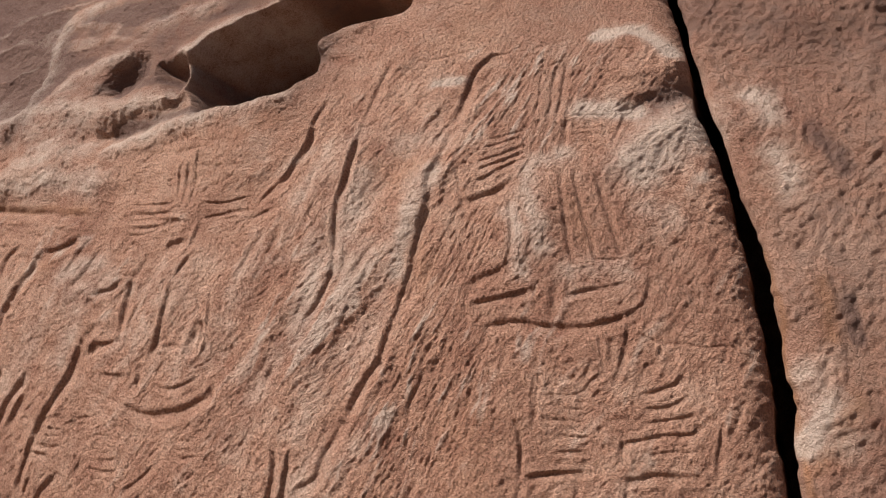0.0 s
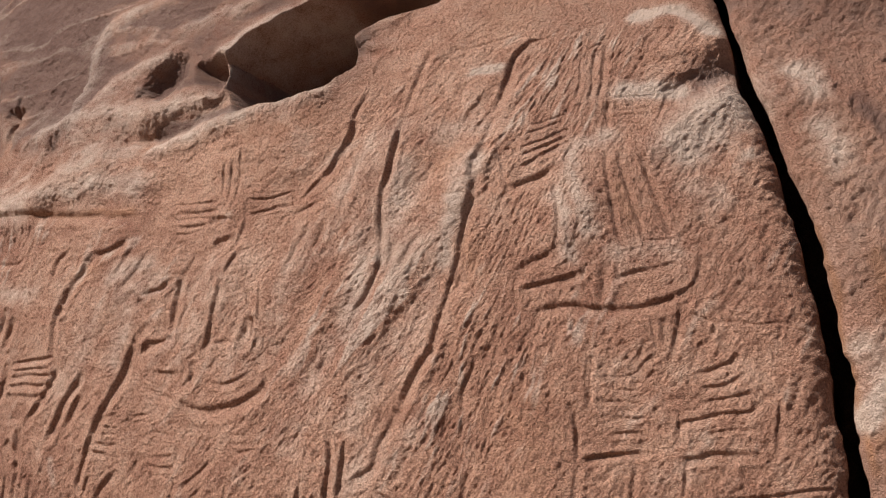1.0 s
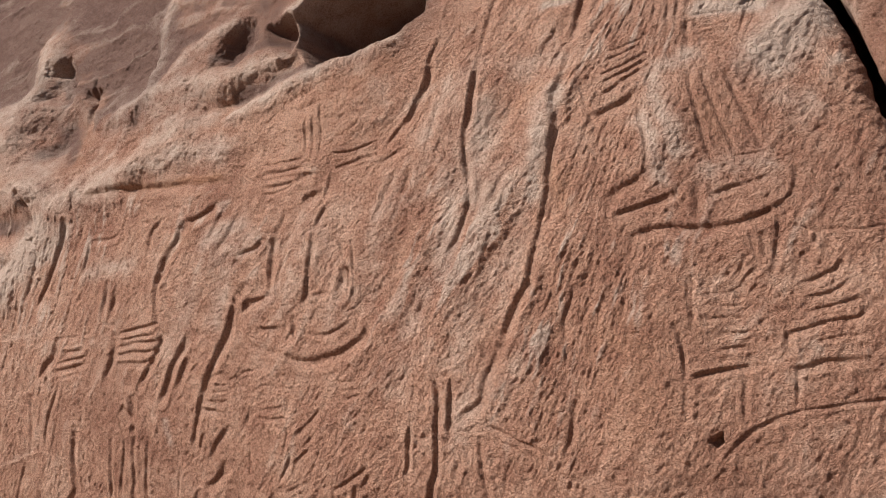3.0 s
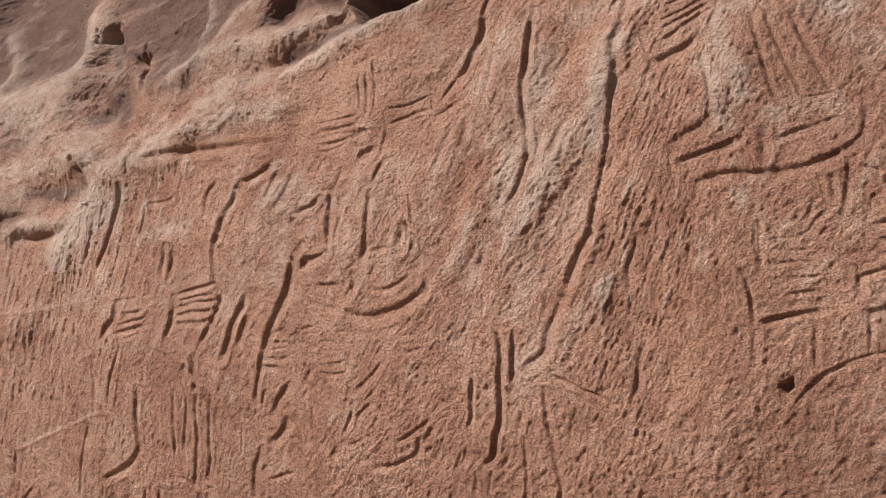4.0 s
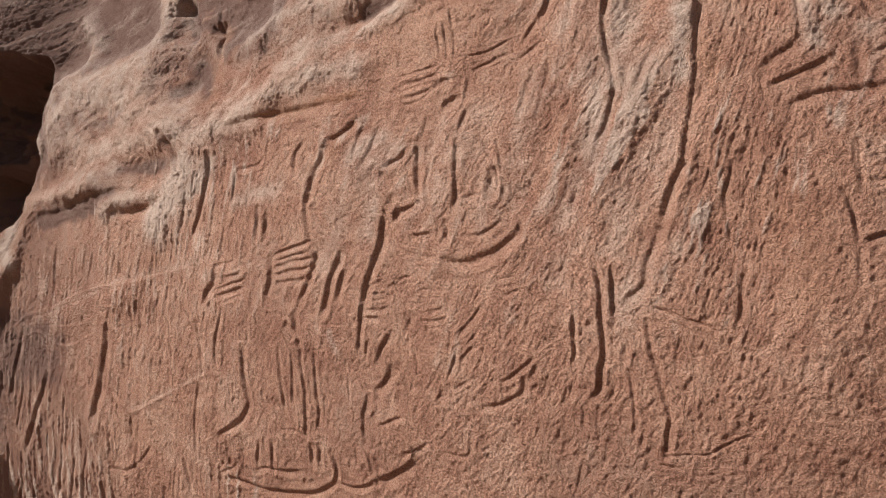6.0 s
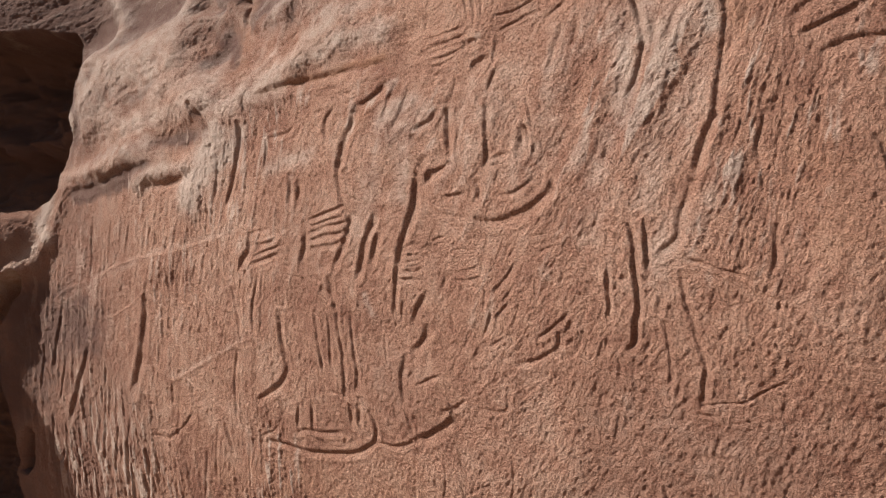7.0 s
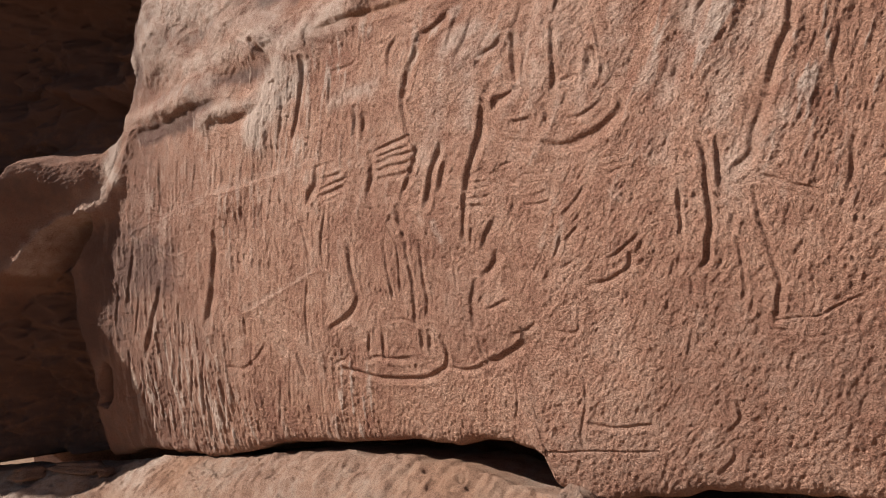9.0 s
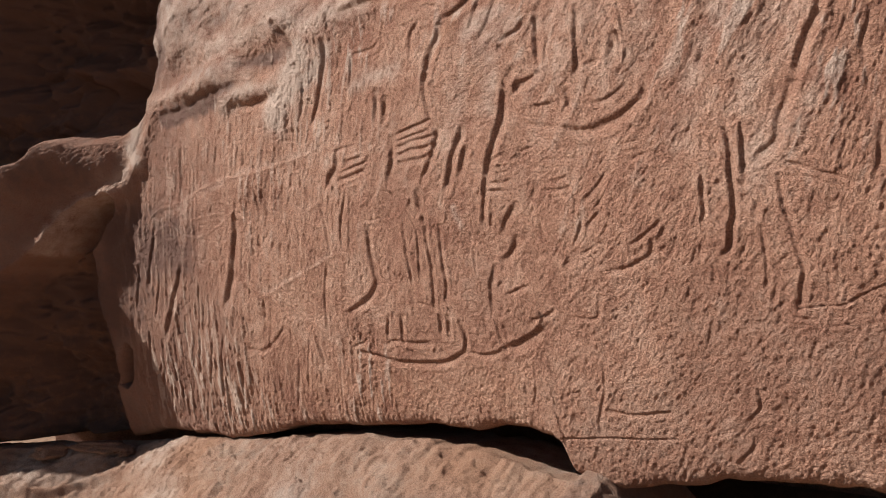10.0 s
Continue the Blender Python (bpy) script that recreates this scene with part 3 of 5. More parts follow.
stain_or_shade(PALE, 0.223, 0.56, (-2.467, 2.105), (-2.637, 2.071), (-2.946, 2.027), (-3.206, 1.982))
swell(0.161, 0.0289, (-2.354, 2.637), (-2.493, 2.618), (-2.635, 2.541), (-2.69, 2.415))
stain_or_shade(PALE, 0.161, 0.42, (-2.354, 2.637), (-2.493, 2.618), (-2.635, 2.541), (-2.69, 2.415))
swell(0.208, 0.0417, (-3.527, 1.73), (-3.19, 1.808), (-2.908, 1.88))
stain_or_shade(PALE, 0.208, 0.49, (-3.527, 1.73), (-3.19, 1.808), (-2.908, 1.88))
swell(0.151, 0.0242, (-3.036, 1.623), (-2.733, 1.704))
stain_or_shade(PALE, 0.151, 0.60, (-3.036, 1.623), (-2.733, 1.704))
swell(0.274, 0.0328, (-2.232, 1.897), (-2.337, 1.716), (-2.434, 1.565))
stain_or_shade(PALE, 0.274, 0.75, (-2.232, 1.897), (-2.337, 1.716), (-2.434, 1.565))
swell(0.099, 0.0099, (-2.303, 2.599), (-1.849, 2.555), (-1.644, 2.639))
stain_or_shade(PALE, 0.099, 0.35, (-2.303, 2.599), (-1.849, 2.555), (-1.644, 2.639))
swell(0.237, -0.0475, (-2.295, 2.529), (-2.308, 2.444), (-2.364, 2.361))
swell(0.435, -0.0435, (-3.369, 2.792), (-3.036, 2.842), (-2.978, 2.954))
swell(0.279, -0.0335, (-3.975, 2.668), (-3.83, 2.724))
swell(0.244, 0.0244, (-1.967, 2.479), (-1.705, 2.563), (-1.506, 2.741))
stain_or_shade(PALE, 0.244, 0.21, (-1.967, 2.479), (-1.705, 2.563), (-1.506, 2.741))
swell(0.149, 0.0299, (-1.542, 2.248), (-1.412, 2.433), (-1.186, 2.527), (-1.123, 2.553))
stain_or_shade(PALE, 0.149, 0.52, (-1.542, 2.248), (-1.412, 2.433), (-1.186, 2.527), (-1.123, 2.553))
swell(0.128, 0.0205, (-1.801, 2.581), (-1.624, 2.653), (-1.419, 2.734), (-1.1, 2.75), (-0.9, 2.794), (-0.761, 2.862))
stain_or_shade(PALE, 0.128, 0.56, (-1.801, 2.581), (-1.624, 2.653), (-1.419, 2.734), (-1.1, 2.75), (-0.9, 2.794), (-0.761, 2.862))
swell(0.099, 0.0219, (-0.103, 2.965), (-0.302, 2.878), (-0.452, 2.803), (-0.58, 2.737), (-0.777, 2.659), (-0.961, 2.572))
stain_or_shade(PALE, 0.099, 0.59, (-0.103, 2.965), (-0.302, 2.878), (-0.452, 2.803), (-0.58, 2.737), (-0.777, 2.659), (-0.961, 2.572))
swell(0.117, 0.0233, (-0.424, 3.458), (-0.546, 3.354), (-0.67, 3.276), (-0.729, 3.176), (-0.784, 3.121))
stain_or_shade(PALE, 0.117, 0.59, (-0.424, 3.458), (-0.546, 3.354), (-0.67, 3.276), (-0.729, 3.176), (-0.784, 3.121))
swell(0.108, 0.0194, (-1.499, 2.781), (-1.459, 2.927), (-1.356, 2.99), (-1.147, 3.069))
stain_or_shade(PALE, 0.108, 0.49, (-1.499, 2.781), (-1.459, 2.927), (-1.356, 2.99), (-1.147, 3.069))
swell(0.116, 0.0209, (-1.661, 2.786), (-1.728, 2.994), (-1.826, 3.217), (-1.72, 3.325), (-1.635, 3.377))
stain_or_shade(PALE, 0.116, 0.52, (-1.661, 2.786), (-1.728, 2.994), (-1.826, 3.217), (-1.72, 3.325), (-1.635, 3.377))
swell(0.064, 0.0161, (-0.776, 3.088), (-0.73, 2.993), (-0.719, 2.897), (-0.748, 2.841))
stain_or_shade(PALE, 0.064, 0.39, (-0.776, 3.088), (-0.73, 2.993), (-0.719, 2.897), (-0.748, 2.841))
swell(0.107, 0.0149, (-0.993, 3.374), (-1.068, 3.316), (-1.158, 3.275))
stain_or_shade(PALE, 0.107, 0.42, (-0.993, 3.374), (-1.068, 3.316), (-1.158, 3.275))
swell(0.089, 0.0143, (-0.882, 3.379), (-0.823, 3.455))
stain_or_shade(PALE, 0.089, 0.42, (-0.882, 3.379), (-0.823, 3.455))
swell(0.140, -0.0420, (-0.676, 2.839), (-0.769, 2.761), (-0.89, 2.693), (-1.044, 2.611), (-1.143, 2.582))
swell(0.233, -0.0279, (-1.753, 2.867), (-1.803, 3.009), (-1.861, 3.158))
swell(0.080, -0.0160, (-1.102, 3.362), (-1.006, 3.392))
swell(0.097, 0.0291, (-0.136, 3.188), (-0.122, 3.228), (-0.037, 3.295), (0.063, 3.385))
stain_or_shade(PALE, 0.097, 0.28, (-0.136, 3.188), (-0.122, 3.228), (-0.037, 3.295), (0.063, 3.385))
swell(0.056, -0.0279, (-0.107, 3.172), (-0.04, 3.157), (0.012, 3.141))
swell(0.142, 0.0355, (-4.136, 1.616), (-3.848, 1.678), (-3.485, 1.728), (-3.073, 1.791), (-2.757, 1.797))
stain_or_shade(PALE, 0.142, 0.42, (-4.136, 1.616), (-3.848, 1.678), (-3.485, 1.728), (-3.073, 1.791), (-2.757, 1.797))
swell(0.115, 0.0207, (-4.161, 1.2), (-4.248, 1.324), (-4.217, 1.491), (-4.187, 1.699), (-4.09, 1.903), (-4.016, 2.064))
stain_or_shade(PALE, 0.115, 0.75, (-4.161, 1.2), (-4.248, 1.324), (-4.217, 1.491), (-4.187, 1.699), (-4.09, 1.903), (-4.016, 2.064))
swell(0.302, 0.0302, (-3.714, 2.014), (-3.573, 2.239))
stain_or_shade(PALE, 0.302, 0.49, (-3.714, 2.014), (-3.573, 2.239))

# carved and natural lines: width, depth, and where they run
# seated plume
cut(SEATED_PLUME, 0.014, 0.0059, (0.939, 3.204), (0.959, 3.122), (0.980, 3.015))
cut(SEATED_PLUME, 0.017, 0.0074, (0.981, 3.255), (0.999, 3.157), (1.029, 3.024))
cut(SEATED_PLUME, 0.017, 0.0074, (1.008, 3.289), (1.033, 3.178), (1.061, 3.030))
cut(SEATED_PLUME, 0.012, 0.0042, (0.945, 3.250), (0.970, 3.284), (1.001, 3.301))
# seated
cut(SEATED, 0.018, 0.0076, (1.097, 3.010), (1.113, 2.947), (1.124, 2.886))
cut(SEATED, 0.017, 0.0073, (1.005, 2.657), (1.042, 2.568), (1.072, 2.468), (1.083, 2.397))
cut(SEATED, 0.035, 0.0111, (1.087, 2.387), (1.049, 2.344), (1.003, 2.307), (0.963, 2.257))
cut(SEATED, 0.016, 0.0071, (1.158, 2.789), (1.194, 2.697), (1.237, 2.599), (1.270, 2.512), (1.299, 2.450))
cut(SEATED, 0.016, 0.0069, (1.209, 2.799), (1.242, 2.720), (1.278, 2.655), (1.335, 2.550), (1.365, 2.489))
cut(SEATED, 0.020, 0.0096, (1.292, 2.803), (1.331, 2.726), (1.384, 2.631), (1.432, 2.549), (1.460, 2.499))
cut(SEATED, 0.013, 0.0055, (1.373, 2.476), (1.420, 2.487), (1.463, 2.497))
# seated comb
cut(SEATED_COMB, 0.011, 0.0044, (1.117, 3.047), (1.193, 3.063), (1.270, 3.081))
cut(SEATED_COMB, 0.009, 0.0037, (1.156, 2.988), (1.201, 3.003), (1.255, 3.019))
cut(SEATED_COMB, 0.010, 0.0042, (1.135, 2.957), (1.199, 2.976), (1.284, 2.993))
cut(SEATED_COMB, 0.009, 0.0037, (1.146, 2.925), (1.211, 2.939), (1.289, 2.950))
cut(SEATED_COMB, 0.013, 0.0059, (1.293, 3.091), (1.301, 3.026), (1.301, 2.955))
cut(SEATED_COMB, 0.013, 0.0055, (1.101, 3.031), (1.113, 2.974), (1.134, 2.905))
# seated arm
cut(SEATED_ARM, 0.011, 0.0051, (0.843, 2.875), (0.890, 2.899), (0.956, 2.939))
cut(SEATED_ARM, 0.011, 0.0051, (0.844, 2.835), (0.901, 2.870), (0.955, 2.909))
cut(SEATED_ARM, 0.013, 0.0063, (0.844, 2.773), (0.909, 2.816), (0.980, 2.874))
cut(SEATED_ARM, 0.013, 0.0061, (0.852, 2.738), (0.921, 2.785), (0.985, 2.839))
cut(SEATED_ARM, 0.016, 0.0074, (0.864, 2.686), (0.907, 2.725), (0.996, 2.814))
cut(SEATED_ARM, 0.031, 0.0122, (0.847, 2.590), (0.899, 2.623), (0.953, 2.661), (0.995, 2.702))
cut(SEATED_ARM, 0.016, 0.0066, (0.773, 2.725), (0.800, 2.666), (0.831, 2.605))
cut(SEATED_ARM, 0.013, 0.0047, (0.979, 2.908), (0.994, 2.846))
cut(SEATED_ARM, 0.014, 0.0050, (0.807, 2.930), (0.821, 2.873))
# cloak long
cut(CLOAK_LONG, 0.027, 0.0119, (0.702, 3.272), (0.671, 3.225), (0.663, 3.170), (0.668, 3.098), (0.676, 3.014), (0.674, 2.958))
cut(CLOAK_LONG, 0.031, 0.0133, (0.689, 2.885), (0.691, 2.805), (0.686, 2.744), (0.682, 2.673), (0.692, 2.592))
cut(CLOAK_LONG, 0.014, 0.0057, (0.760, 2.821), (0.733, 2.756), (0.716, 2.701))
cut(CLOAK_LONG, 0.012, 0.0038, (0.700, 3.275), (0.775, 3.302), (0.847, 3.335), (0.914, 3.380), (0.972, 3.417))
cut(CLOAK_LONG, 0.032, 0.0121, (0.703, 2.758), (0.696, 2.705))
cut(CLOAK_LONG, 0.025, 0.0108, (0.701, 2.627), (0.713, 2.545), (0.720, 2.452), (0.727, 2.384), (0.739, 2.294), (0.737, 2.249), (0.733, 2.149), (0.732, 2.051), (0.730, 1.975), (0.723, 1.920))
cut(CLOAK_LONG, 0.030, 0.0113, (0.724, 1.919), (0.705, 1.864), (0.687, 1.798), (0.675, 1.733), (0.664, 1.689))
cut(CLOAK_LONG, 0.029, 0.0108, (0.654, 1.666), (0.641, 1.603), (0.629, 1.527), (0.630, 1.463), (0.602, 1.421), (0.570, 1.391))
# seated base
cut(SEATED_BASE, 0.009, -0.0016, (1.303, 2.419), (1.358, 2.452), (1.451, 2.478), (1.529, 2.479), (1.575, 2.466))
cut(SEATED_BASE, 0.019, 0.0081, (1.572, 2.449), (1.580, 2.396), (1.575, 2.341), (1.543, 2.301))
cut(SEATED_BASE, 0.032, 0.0117, (1.545, 2.298), (1.492, 2.265), (1.424, 2.227), (1.352, 2.203), (1.255, 2.189), (1.155, 2.178), (1.084, 2.135))
cut(SEATED_BASE, 0.016, 0.0050, (0.968, 2.250), (0.986, 2.176), (1.015, 2.122))
cut(SEATED_BASE, 0.025, 0.0099, (1.007, 2.208), (1.054, 2.228), (1.091, 2.247), (1.135, 2.275), (1.187, 2.310))
cut(SEATED_BASE, 0.009, 0.0038, (1.118, 2.326), (1.140, 2.354))
cut(SEATED_BASE, 0.026, 0.0097, (1.265, 2.351), (1.279, 2.299), (1.281, 2.244))
cut(SEATED_BASE, 0.019, 0.0075, (1.318, 2.317), (1.370, 2.345), (1.422, 2.373), (1.492, 2.403))
cut(SEATED_BASE, 0.011, 0.0033, (1.398, 2.386), (1.461, 2.408))
cut(SEATED_BASE, 0.011, 0.0029, (1.201, 2.328), (1.223, 2.256))
# lower plume
cut(LOWER_PLUME, 0.012, 0.0038, (1.470, 2.209), (1.493, 2.132), (1.515, 2.086))
cut(LOWER_PLUME, 0.014, 0.0052, (1.509, 2.197), (1.528, 2.119))
cut(LOWER_PLUME, 0.016, 0.0067, (1.552, 2.254), (1.557, 2.189), (1.565, 2.108))
# fissure
cut(FISSURE, 0.010, 0.0042, (1.593, 2.241), (1.652, 2.229), (1.723, 2.241), (1.813, 2.250), (1.880, 2.271), (1.918, 2.260), (1.984, 2.246))
cut(FISSURE, 0.010, 0.0035, (0.397, 3.206), (0.467, 3.225), (0.534, 3.250), (0.638, 3.305))
cut(FISSURE, 0.011, 0.0055, (2.098, 1.763), (1.995, 1.724), (1.904, 1.684), (1.809, 1.651), (1.696, 1.611), (1.584, 1.543), (1.524, 1.474))
cut(FISSURE, 0.013, 0.0043, (0.661, 1.382), (0.718, 1.363), (0.774, 1.344), (0.838, 1.333), (0.881, 1.320))
cut(FISSURE, 0.010, 0.0027, (0.688, 1.327), (0.765, 1.318), (0.852, 1.291), (0.936, 1.264), (1.037, 1.251), (1.117, 1.216))
cut(FISSURE, 0.009, 0.0025, (1.701, 1.197), (1.596, 1.151), (1.502, 1.099), (1.401, 1.082), (1.328, 1.111), (1.237, 1.122))
cut(FISSURE, 0.039, 0.0114, (-1.857, 2.111), (-1.627, 2.148), (-1.366, 2.177), (-1.126, 2.205), (-0.901, 2.227))
cut(FISSURE, 0.061, 0.0118, (-1.146, 2.601), (-1.036, 2.621), (-0.897, 2.657), (-0.734, 2.704))
cut(FISSURE, 0.013, 0.0095, (-1.174, 2.605), (-1.166, 2.595))
cut(FISSURE, 0.013, 0.0095, (-1.101, 2.453), (-1.100, 2.441))
cut(FISSURE, 0.026, 0.0136, (-2.175, 2.696), (-2.175, 2.603), (-2.135, 2.516))
cut(FISSURE, 0.035, 0.0145, (-2.224, 2.833), (-2.203, 2.708))
cut(FISSURE, 0.052, 0.0102, (-3.024, 2.234), (-2.814, 2.287), (-2.646, 2.361))
cut(FISSURE, 0.079, 0.0139, (-2.390, 2.348), (-2.348, 2.415), (-2.314, 2.517))
cut(FISSURE, 0.044, 0.0318, (-2.440, 2.090), (-2.369, 2.011), (-2.302, 1.920))
cut(FISSURE, 0.009, 0.0047, (0.742, 0.825), (0.818, 0.846), (0.895, 0.863), (0.968, 0.909), (1.036, 0.958))
cut(FISSURE, 0.011, 0.0041, (0.724, 0.792), (0.803, 0.795))
cut(FISSURE, 0.009, 0.0033, (0.859, 0.775), (0.939, 0.801))
cut(FISSURE, 0.012, 0.0043, (0.676, 1.375), (0.733, 1.367), (0.793, 1.344), (0.870, 1.331), (0.899, 1.320))
cut(FISSURE, 0.013, 0.0040, (0.968, 1.513), (0.976, 1.415), (0.978, 1.331))
cut(FISSURE, 0.016, 0.0058, (0.574, 0.849), (0.607, 0.804))
cut(FISSURE, 0.018, 0.0077, (-0.082, 0.242), (0.015, 0.248), (0.070, 0.258), (0.125, 0.275), (0.226, 0.305))
cut(FISSURE, 0.009, 0.0065, (-0.355, 0.042), (-0.236, 0.075), (-0.025, 0.122), (0.143, 0.158), (0.250, 0.186))
cut(FISSURE, 0.016, 0.0050, (-0.096, 0.467), (-0.089, 0.337), (-0.127, 0.194), (-0.123, 0.107))
cut(FISSURE, 0.017, 0.0063, (0.593, 0.475), (0.603, 0.406), (0.553, 0.331))
cut(FISSURE, 0.018, 0.0065, (0.581, 0.270), (0.570, 0.219), (0.508, 0.148))
cut(FISSURE, 0.013, 0.0039, (0.903, 0.607), (0.895, 0.508))
cut(FISSURE, 0.013, 0.0033, (0.784, 0.592), (0.807, 0.513))
cut(FISSURE, 0.014, 0.0037, (0.389, 0.621), (0.417, 0.748))
cut(FISSURE, 0.015, 0.0037, (0.919, 0.733), (0.926, 0.627))
cut(FISSURE, 0.015, 0.0044, (-0.494, 0.181), (-0.459, 0.288), (-0.472, 0.398))
cut(FISSURE, 0.040, 0.0102, (-3.909, 1.563), (-3.584, 1.611), (-3.279, 1.694), (-2.883, 1.745))
cut(FISSURE, 0.028, 0.0072, (-2.846, 1.597), (-2.701, 1.630), (-2.574, 1.662))
# lower
cut(LOWER, 0.016, 0.0059, (1.466, 2.001), (1.483, 2.042), (1.505, 2.068))
cut(LOWER, 0.014, 0.0054, (1.303, 2.020), (1.321, 1.942), (1.337, 1.866))
cut(LOWER, 0.012, 0.0036, (1.291, 1.814), (1.317, 1.742), (1.344, 1.672))
cut(LOWER, 0.016, 0.0067, (1.916, 1.996), (1.926, 1.932), (1.936, 1.850))
cut(LOWER, 0.011, -0.0012, (1.842, 2.185), (1.875, 2.095), (1.905, 2.015))
cut(LOWER, 0.009, 0.0025, (1.784, 2.157), (1.814, 2.076))
cut(LOWER, 0.014, 0.0057, (1.677, 1.748), (1.685, 1.674), (1.692, 1.620))
cut(LOWER, 0.016, 0.0059, (1.291, 2.014), (1.304, 1.955), (1.325, 1.887), (1.333, 1.858))
cut(LOWER, 0.015, 0.0058, (1.272, 1.843), (1.301, 1.796), (1.322, 1.730), (1.341, 1.655))
cut(LOWER, 0.017, 0.0063, (1.347, 1.637), (1.353, 1.580), (1.356, 1.523))
cut(LOWER, 0.016, 0.0064, (1.361, 1.663), (1.393, 1.684), (1.443, 1.705), (1.521, 1.724))
cut(LOWER, 0.016, 0.0057, (1.524, 1.696), (1.532, 1.622), (1.543, 1.549))
cut(LOWER, 0.014, 0.0053, (1.666, 1.581), (1.608, 1.552), (1.571, 1.516), (1.534, 1.473), (1.502, 1.431))
cut(LOWER, 0.009, -0.0009, (1.410, 1.430), (1.470, 1.429), (1.526, 1.457), (1.563, 1.499))
# lower arm
cut(LOWER_ARM, 0.009, 0.0036, (1.358, 1.963), (1.432, 1.979), (1.465, 2.002))
cut(LOWER_ARM, 0.009, 0.0034, (1.366, 1.923), (1.427, 1.927), (1.482, 1.938))
cut(LOWER_ARM, 0.010, 0.0039, (1.382, 1.877), (1.437, 1.888), (1.493, 1.895))
cut(LOWER_ARM, 0.010, 0.0038, (1.423, 1.835), (1.487, 1.845), (1.513, 1.856))
cut(LOWER_ARM, 0.013, 0.0053, (1.429, 1.779), (1.518, 1.804))
cut(LOWER_ARM, 0.017, 0.0074, (1.380, 1.671), (1.431, 1.699), (1.482, 1.721), (1.542, 1.742))
# lower comb
cut(LOWER_COMB, 0.017, 0.0071, (1.646, 2.035), (1.694, 2.062), (1.738, 2.094), (1.750, 2.121))
cut(LOWER_COMB, 0.015, 0.0063, (1.674, 1.993), (1.724, 2.015), (1.756, 2.035), (1.785, 2.063))
cut(LOWER_COMB, 0.013, 0.0056, (1.678, 1.944), (1.735, 1.970), (1.784, 1.993), (1.822, 2.019))
cut(LOWER_COMB, 0.018, 0.0080, (1.634, 1.859), (1.682, 1.886), (1.731, 1.911), (1.797, 1.934), (1.837, 1.954), (1.843, 1.981))
cut(LOWER_COMB, 0.011, 0.0048, (1.726, 1.851), (1.792, 1.876), (1.851, 1.889))
cut(LOWER_COMB, 0.022, 0.0081, (1.663, 1.742), (1.713, 1.762), (1.744, 1.784), (1.803, 1.797), (1.869, 1.816))
cut(LOWER_COMB, 0.021, 0.0086, (1.628, 1.870), (1.640, 1.807))
# right
cut(RIGHT, 0.013, 0.0049, (1.933, 3.185), (1.950, 3.124), (1.962, 3.093))
cut(RIGHT, 0.011, 0.0045, (1.955, 3.271), (1.986, 3.185), (2.012, 3.127), (2.046, 3.060), (2.068, 3.015))
cut(RIGHT, 0.021, 0.0089, (1.941, 3.314), (1.954, 3.273))
cut(RIGHT, 0.013, 0.0054, (1.904, 2.949), (1.950, 2.955), (1.996, 2.977))
cut(RIGHT, 0.011, 0.0045, (1.924, 2.896), (1.968, 2.911), (2.004, 2.938))
cut(RIGHT, 0.011, 0.0044, (1.924, 2.853), (1.967, 2.873), (2.002, 2.884))
cut(RIGHT, 0.013, 0.0052, (1.946, 2.801), (1.978, 2.824), (2.017, 2.862))
cut(RIGHT, 0.011, 0.0046, (2.108, 3.051), (2.129, 3.086), (2.154, 3.134))
cut(RIGHT, 0.011, 0.0044, (2.150, 3.025), (2.178, 3.070), (2.209, 3.134))
cut(RIGHT, 0.011, 0.0044, (2.166, 2.988), (2.202, 3.039), (2.221, 3.066))
cut(RIGHT, 0.019, 0.0079, (2.146, 2.586), (2.163, 2.515))
cut(RIGHT, 0.020, 0.0085, (2.214, 2.539), (2.227, 2.494))
cut(RIGHT, 0.022, 0.0049, (2.062, 2.424), (2.103, 2.353), (2.126, 2.278))
cut(RIGHT, 0.018, 0.0046, (2.205, 2.402), (2.247, 2.313), (2.256, 2.217))
# cloak middle
cut(CLOAK_MIDDLE, 0.023, 0.0083, (0.286, 3.171), (0.284, 3.056), (0.284, 2.968), (0.292, 2.884))
cut(CLOAK_MIDDLE, 0.024, 0.0105, (0.295, 2.842), (0.304, 2.774), (0.324, 2.670), (0.332, 2.592), (0.336, 2.528))
cut(CLOAK_MIDDLE, 0.025, 0.0108, (0.308, 2.766), (0.319, 2.702), (0.327, 2.627), (0.342, 2.552), (0.347, 2.479), (0.363, 2.407), (0.378, 2.359), (0.402, 2.289), (0.424, 2.231), (0.421, 2.173), (0.411, 2.115), (0.398, 2.057), (0.375, 2.011))
# cloak upper
cut(CLOAK_UPPER, 0.022, 0.0088, (0.094, 2.933), (0.077, 2.838), (0.082, 2.740), (0.066, 2.655), (0.050, 2.571), (0.013, 2.498), (-0.030, 2.438))
cut(CLOAK_UPPER, 0.018, 0.0055, (0.076, 3.090), (0.074, 3.029))
cut(CLOAK_UPPER, 0.017, 0.0044, (0.152, 2.986), (0.136, 2.919))
cut(CLOAK_UPPER, 0.026, 0.0101, (0.090, 2.792), (0.088, 2.701), (0.078, 2.637), (0.065, 2.586), (0.049, 2.523))
cut(CLOAK_UPPER, 0.022, 0.0090, (-0.042, 2.359), (0.007, 2.386), (0.059, 2.418))
# robe
cut(ROBE, 0.018, 0.0073, (0.906, 1.935), (0.901, 1.872), (0.894, 1.809), (0.902, 1.727))
cut(ROBE, 0.009, 0.0033, (0.909, 1.708), (0.925, 1.638))
